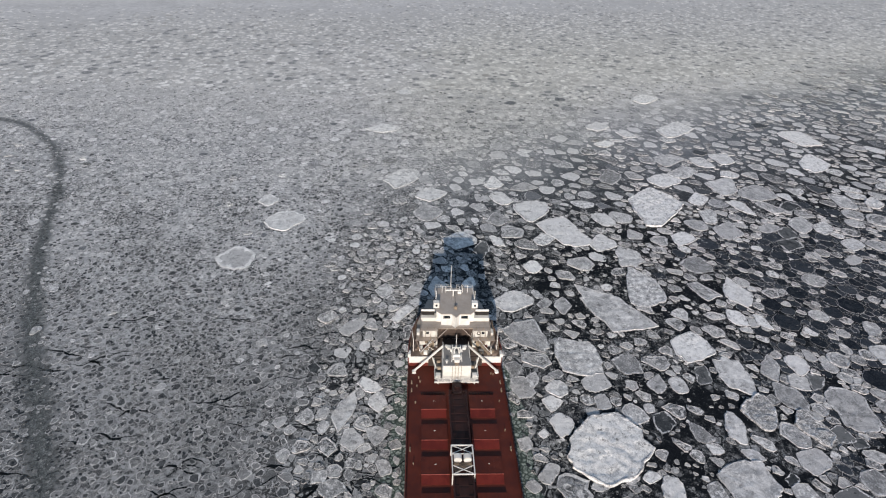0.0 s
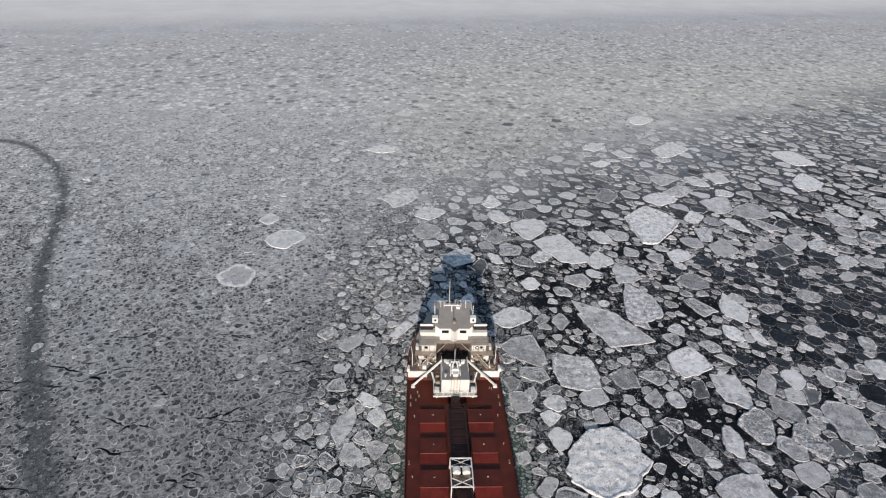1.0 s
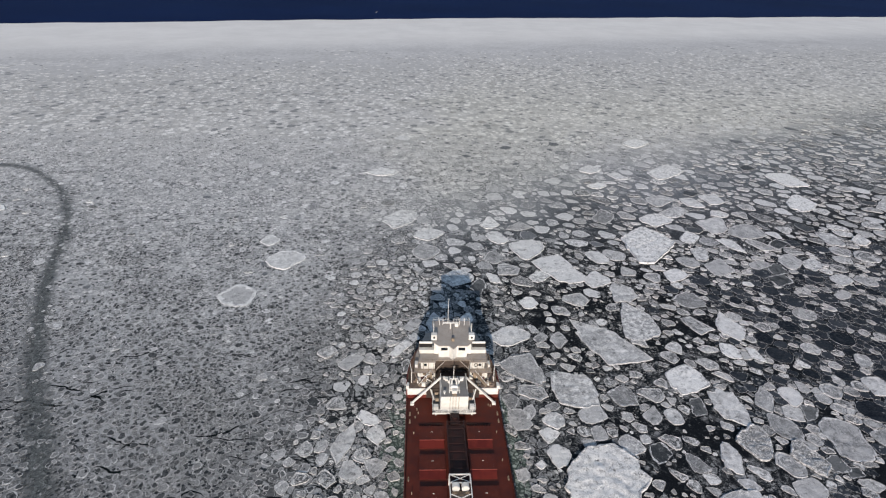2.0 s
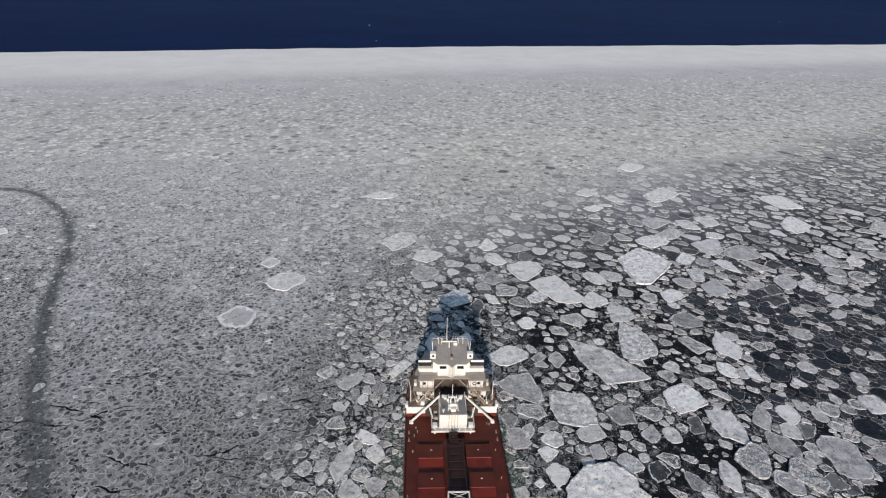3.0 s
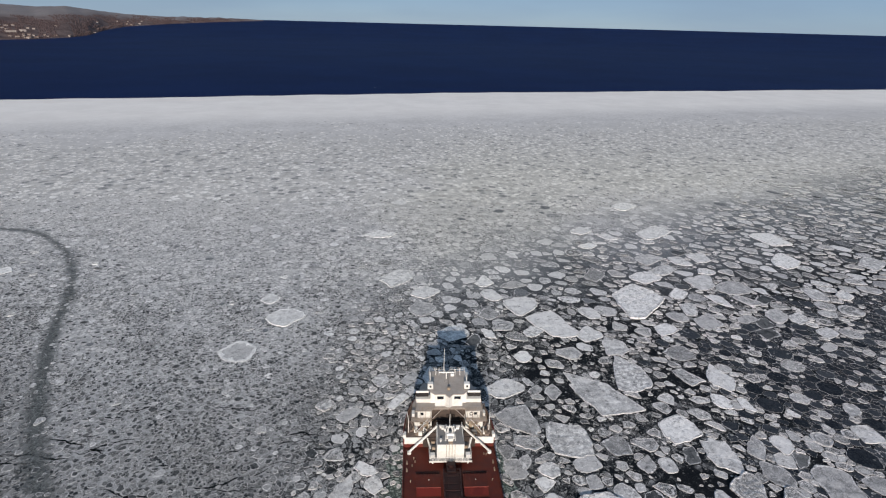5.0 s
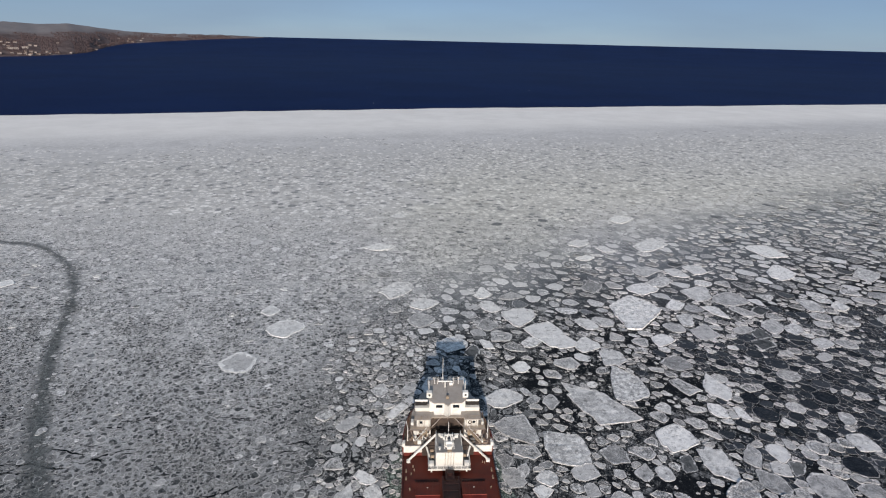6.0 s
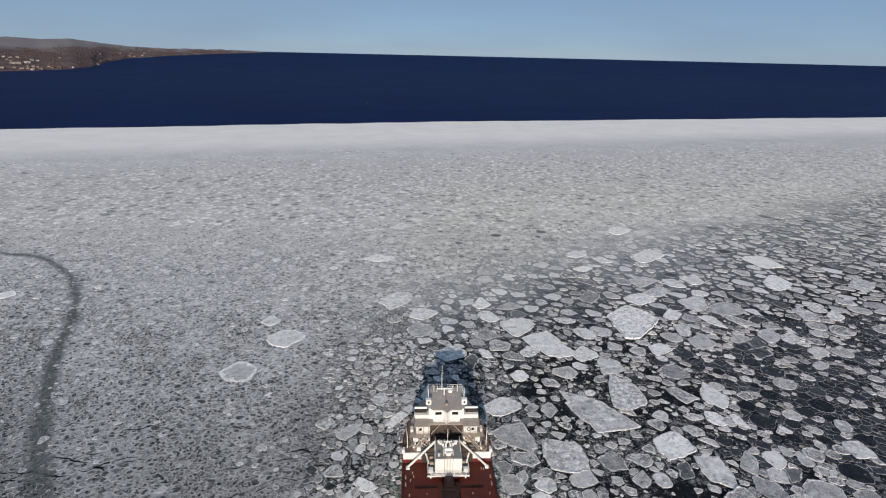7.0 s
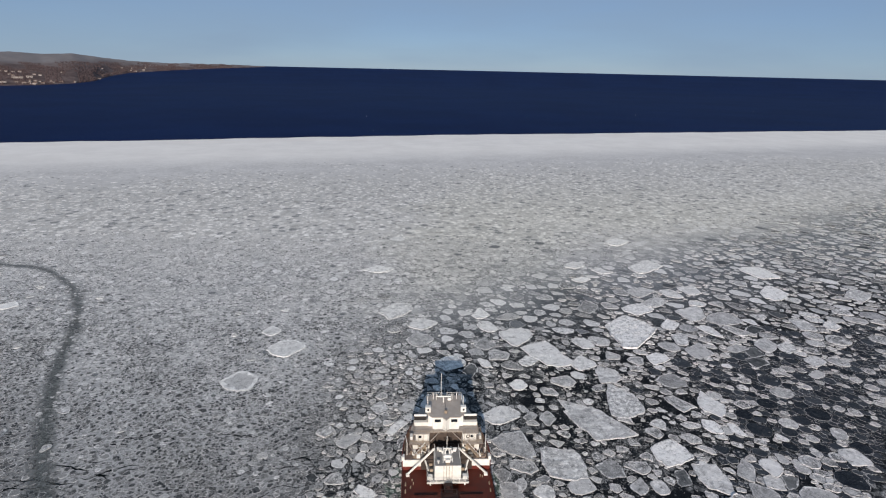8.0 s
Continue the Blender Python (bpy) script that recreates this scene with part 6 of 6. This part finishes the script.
for s in (-1, 1):
    wing = part("bridge_wing", box(bmesh.new(), min(s * 4.5, s * 8.2), max(s * 4.5, s * 8.2), 12.7, 14.5, 15.16, 16.2, 0.05), white_paint, bridge, "white bridge wing")
    roll = bar(bmesh.new(), (s * 4.9, 14.0, 17.5), (s * 8.1, 14.0, 17.5), 0.30, 12)
    part("canopy", roll, white_paint, wing, "white rolled awning")
    part("awning_end", bar(bmesh.new(), (s * 8.1, 14.0, 17.5), (s * 8.25, 14.0, 17.5), 0.22, 10), black_gap, wing)
    # solid block in near-black: the shade inside the wing's opening, painted on
    part("wing_recess", box(bmesh.new(), min(s * 4.95, s * 8.1), max(s * 4.95, s * 8.1), 13.75, 14.9, 16.2, 17.35), black_gap, wing, "near-black block painted as the shaded opening of the bridge wing")
    cabin = part("searchlight_cabin", box(bmesh.new(), s * 4.55 - 0.7, s * 4.55 + 0.7, 13.0, 14.2, 18.92, 20.4, 0.05), white_paint, bridge, "white cabin on the roof edge")
    part("window", box(bmesh.new(), s * 4.55 - 0.2, s * 4.55 + 0.25, 12.93, 12.99, 19.45, 20.0), glass_dark, cabin, "dark square window")
    part("whip", bar(bmesh.new(), (s * 4.6, 14.9, 18.9), (s * 4.6, 14.9, 22.6), 0.09, 6), white_paint, bridge, "white post")
    railing([(s * 4.6, 15.2, 18.92), (s * 4.6, 20.9, 18.92), (s * 0.6, 20.9, 18.92)], 1.0, 1.15, white_paint, bridge, r=0.035, bars=2)
part("radar", box(bmesh.new(), -2.3, 1.6, 17.55, 17.85, 20.6, 20.85, 0.05), white_paint, bridge, "white radar scanner bar")
part("radar_post", bar(bmesh.new(), (-0.35, 17.7, 18.9), (-0.35, 17.7, 20.6), 0.16, 8), white_paint, bridge)
for x in (-3.0, -2.2, 1.2, 2.0, 3.2):
    part("antenna", bar(bmesh.new(), (x, 19.2, 18.9), (x, 19.2, 20.2 + 0.25 * abs(x)), 0.07, 6), white_paint, bridge)
part("lamp_box", box(bmesh.new(), 0.8, 1.7, 18.5, 19.1, 18.92, 19.6, 0.05), white_paint, bridge)
part("mast", bar(bmesh.new(), (-0.9, 19.9, 18.9), (-0.9, 19.9, 26.4), 0.085, 8, 0.05), white_paint, bridge, "thin white steering mast")
part("horn", box(bmesh.new(), -0.35, 0.35, 12.5, 13.2, 18.92, 19.6, 0.08), buff_steel, bridge)

# deck fittings along the sides
bollard = part("bollard", bar(bar(box(bmesh.new(), -0.16, 0.16, -0.45, 0.45, 0.0, 0.1), (0, -0.32, 0), (0, -0.32, 0.45), 0.10, 10), (0, 0.32, 0), (0, 0.32, 0.45), 0.10, 10), buff_steel, ship, "buff double bollard")
bollard.matrix_basis = pose(-10.2, 0.6, DECK)
for x, u in ((10.2, 0.6), (-10.2, -1.8), (10.2, -1.8), (-10.3, -17.8), (10.3, -17.8), (-10.3, -40), (10.3, -40), (-10.3, -62), (10.3, -62)):
    copy_thing(bollard, pose(x, u, DECK))
vent = part("vent", bar(bar(bmesh.new(), (0, 0, 0), (0, 0, 0.6), 0.09, 8), (0, 0, 0.6), (0, -0.2, 0.7), 0.11, 8), buff_steel, ship, "buff deck vent")
vent.matrix_basis = pose(-8.6, 1.9, DECK)
for x, u in ((-8.3, 0.7), (8.3, 3.2), (8.8, 3.0), (-9.3, -5.5), (9.3, -5.3), (-9.0, -0.6), (9.6, -13.2), (-9.6, -21.3)):
    copy_thing(vent, pose(x, u, DECK))
windlass = part("windlass", bar(box(bmesh.new(), -1.8, 1.8, 24.0, 25.4, FOC, FOC + 0.5), (-1.6, 24.7, FOC + 0.9), (1.6, 24.7, FOC + 0.9), 0.5, 14), roof_grey, ship, "dark anchor windlass")

# ---------------------------------------------------------------- far shore
def shore_distance(az):
    """How far off the waterline lies, by bearing in degrees."""
    pts = [(-75, 1700), (-50, 2500), (-37, 2900), (-33, 3000), (-30.5, 3150), (-29.2, 3350), (-28.0, 3750), (-26.5, 4050), (-23, 4350), (-20, 4560), (-17, 4730), (-14, 4850)]
    for (a, da), (b, db) in zip(pts, pts[1:]):
        if az <= b:
            t = (az - a) / (b - a)
            return da + (db - da) * t
    return pts[-1][1]


def ridge(az, d):
    s = shore_distance(az)
    inland = max(d - s, 0)
    rise = (1 - math.exp(-inland / 700.0)) * 1.08
    crest = np.interp(az, (-45, -38, -34.5, -32.5, -30.5, -29, -27.5, -25, -21, -14), (156, 140, 127, 124, 131, 124, 112, 107, 102, 92))
    crest += 5 * noise.noise(Vector((az * 0.8, d * 0.0007, 0)))
    rough_ = 7 * noise.noise(Vector((az * 0.9, d * 0.004, 2))) + 3 * noise.noise(Vector((az * 3, d * 0.012, 5)))
    base = lake_height(d)
    low = base - 2 + (6 + 7 * noise.noise(Vector((az * 1.7, d * 0.002, 9))) + 5) * min(inland / 80, 1.0) * min(max((-15.0 - az) / 3.0, 0.0), 1.0)
    return max(low, min(base * 0.6, base) - 2 + rise * max(crest - base * 0.4, 4) + rough_ * rise) if inland > 0 else base - 3


def make_land():
    bm = bmesh.new()
    azs = np.linspace(-75, -14.5, 260)
    steps = np.linspace(0, 1, 34) ** 1.5
    rows = []
    for az in azs:
        s = shore_distance(az) + 28 * noise.noise(Vector((az * 0.8, 0, 0))) + 12 * noise.noise(Vector((az * 3.1, 4, 0)))
        row = []
        for t in steps:
            d = s - 12 + (4925 - s) * t
            z = ridge(az, d) if t > 0 else lake_height(d) - 3
            row.append(bm.verts.new((d * math.sin(radians(az)), d * math.cos(radians(az)), z)))
        rows.append(row)
    for a, b in zip(rows, rows[1:]):
        for i in range(len(steps) - 1):
            bm.faces.new((a[i], a[i + 1], b[i + 1], b[i]))
    bmesh.ops.recalc_face_normals(bm, faces=bm.faces)
    for f in bm.faces:
        if f.normal.z < 0:
            f.normal_flip()
    ob = new("shore", mesh_of("shore", bm, land_brown, smooth=True))
    return tagged(ob, "low brown wooded shore with hills behind", "shore", kind="structure")


make_land()


def make_woods():
    """Bare winter woods: many small tapered crowns."""
    r = random.Random(3)
    verts, loops, sizes = [], [], []
    for _ in range(11000):
        az = r.uniform(-44, -17)
        s = shore_distance(az)
        d = s + 30 + 650 * r.random() ** 1.6
        if noise.noise(Vector((az * 0.7, d * 0.003, 8))) < -0.15:
            continue
        if d > 4860:
            continue
        z = ridge(az, d)
        w, h = r.uniform(3.0, 6.0), r.uniform(2.5, 5.0)
        x, y = d * math.sin(radians(az)), d * math.cos(radians(az))
        b = len(verts)
        a0 = r.random() * 6
        for k in range(5):
            a = a0 + k * 2 * math.pi / 5
            q = r.uniform(0.6, 1.2)
            verts.append((x + w * q * math.cos(a), y + w * q * math.sin(a), z - 1.0))
        verts.append((x + r.uniform(-1, 1), y, z + h))
        for k in range(5):
            j = (k + 1) % 5
            loops += [b + k, b + j, b + 5]
            sizes += [3]
    ob = new("woods", quick_mesh("woods", np.array(verts), np.array(sizes), np.array(loops), np.zeros(len(sizes)), (tree_bark,)))
    return tagged(ob, "bare brown winter woods along the far shore", "woods", kind="stuff")


make_woods()


def make_house(az, back, width, depth, height, turn, flat=False):
    d = shore_distance(az) + back
    z = ridge(az, d) - 1.0
    ob = new("house")
    ob.matrix_world = pose(d * math.sin(radians(az)), d * math.cos(radians(az)), z, 0, 0, -az + turn)
    part("wall", box(bmesh.new(), -width / 2, width / 2, -depth / 2, depth / 2, 0, height), house_wall, ob)
    bm = bmesh.new()
    if flat:
        box(bm, -width / 2 - 0.3, width / 2 + 0.3, -depth / 2 - 0.3, depth / 2 + 0.3, height, height + 0.8)
    else:
        a, b, e = width / 2 + 0.5, depth / 2 + 0.5, height + depth * 0.35
        lo = [bm.verts.new(q) for q in ((-a, -b, height), (a, -b, height), (a, b, height), (-a, b, height))]
        hi = [bm.verts.new((-a, 0, e)), bm.verts.new((a, 0, e))]
        bm.faces.new((lo[0], lo[1], hi[1], hi[0]))
        bm.faces.new((lo[2], lo[3], hi[0], hi[1]))
        bm.faces.new((lo[1], lo[2], hi[1]))
        bm.faces.new((lo[3], lo[0], hi[0]))
        bm.faces.new(lo[::-1])
    part("roof", bm, house_roof, ob)
    for k in range(max(2, int(width / 6))):
        x = -width / 2 + (k + 0.5) * width / max(2, int(width / 6))
        part("window", box(bmesh.new(), x - 0.8, x + 0.8, -depth / 2 - 0.08, -depth / 2 + 0.02, height * 0.45, height * 0.75), glass_dark, ob)
    return tagged(ob, "pale building with brown roof on the wooded shore", "house", group="buildings along the far shore")


hr = random.Random(11)
make_house(-34.4, 150, 40, 16, 8, 0, True)
make_house(-33.6, 165, 22, 14, 8, 6, True)
make_house(-35.4, 60, 26, 14, 7, 0, True)
for _ in range(46):
    az = hr.uniform(-38.0, -32.0) if hr.random() < 0.65 else hr.uniform(-32.0, -25.0)
    make_house(az, hr.uniform(25, 90) if hr.random() < 0.6 else hr.uniform(90, 330), hr.uniform(7, 14), hr.uniform(6, 9), hr.uniform(3.5, 5.5), hr.uniform(-25, 25))
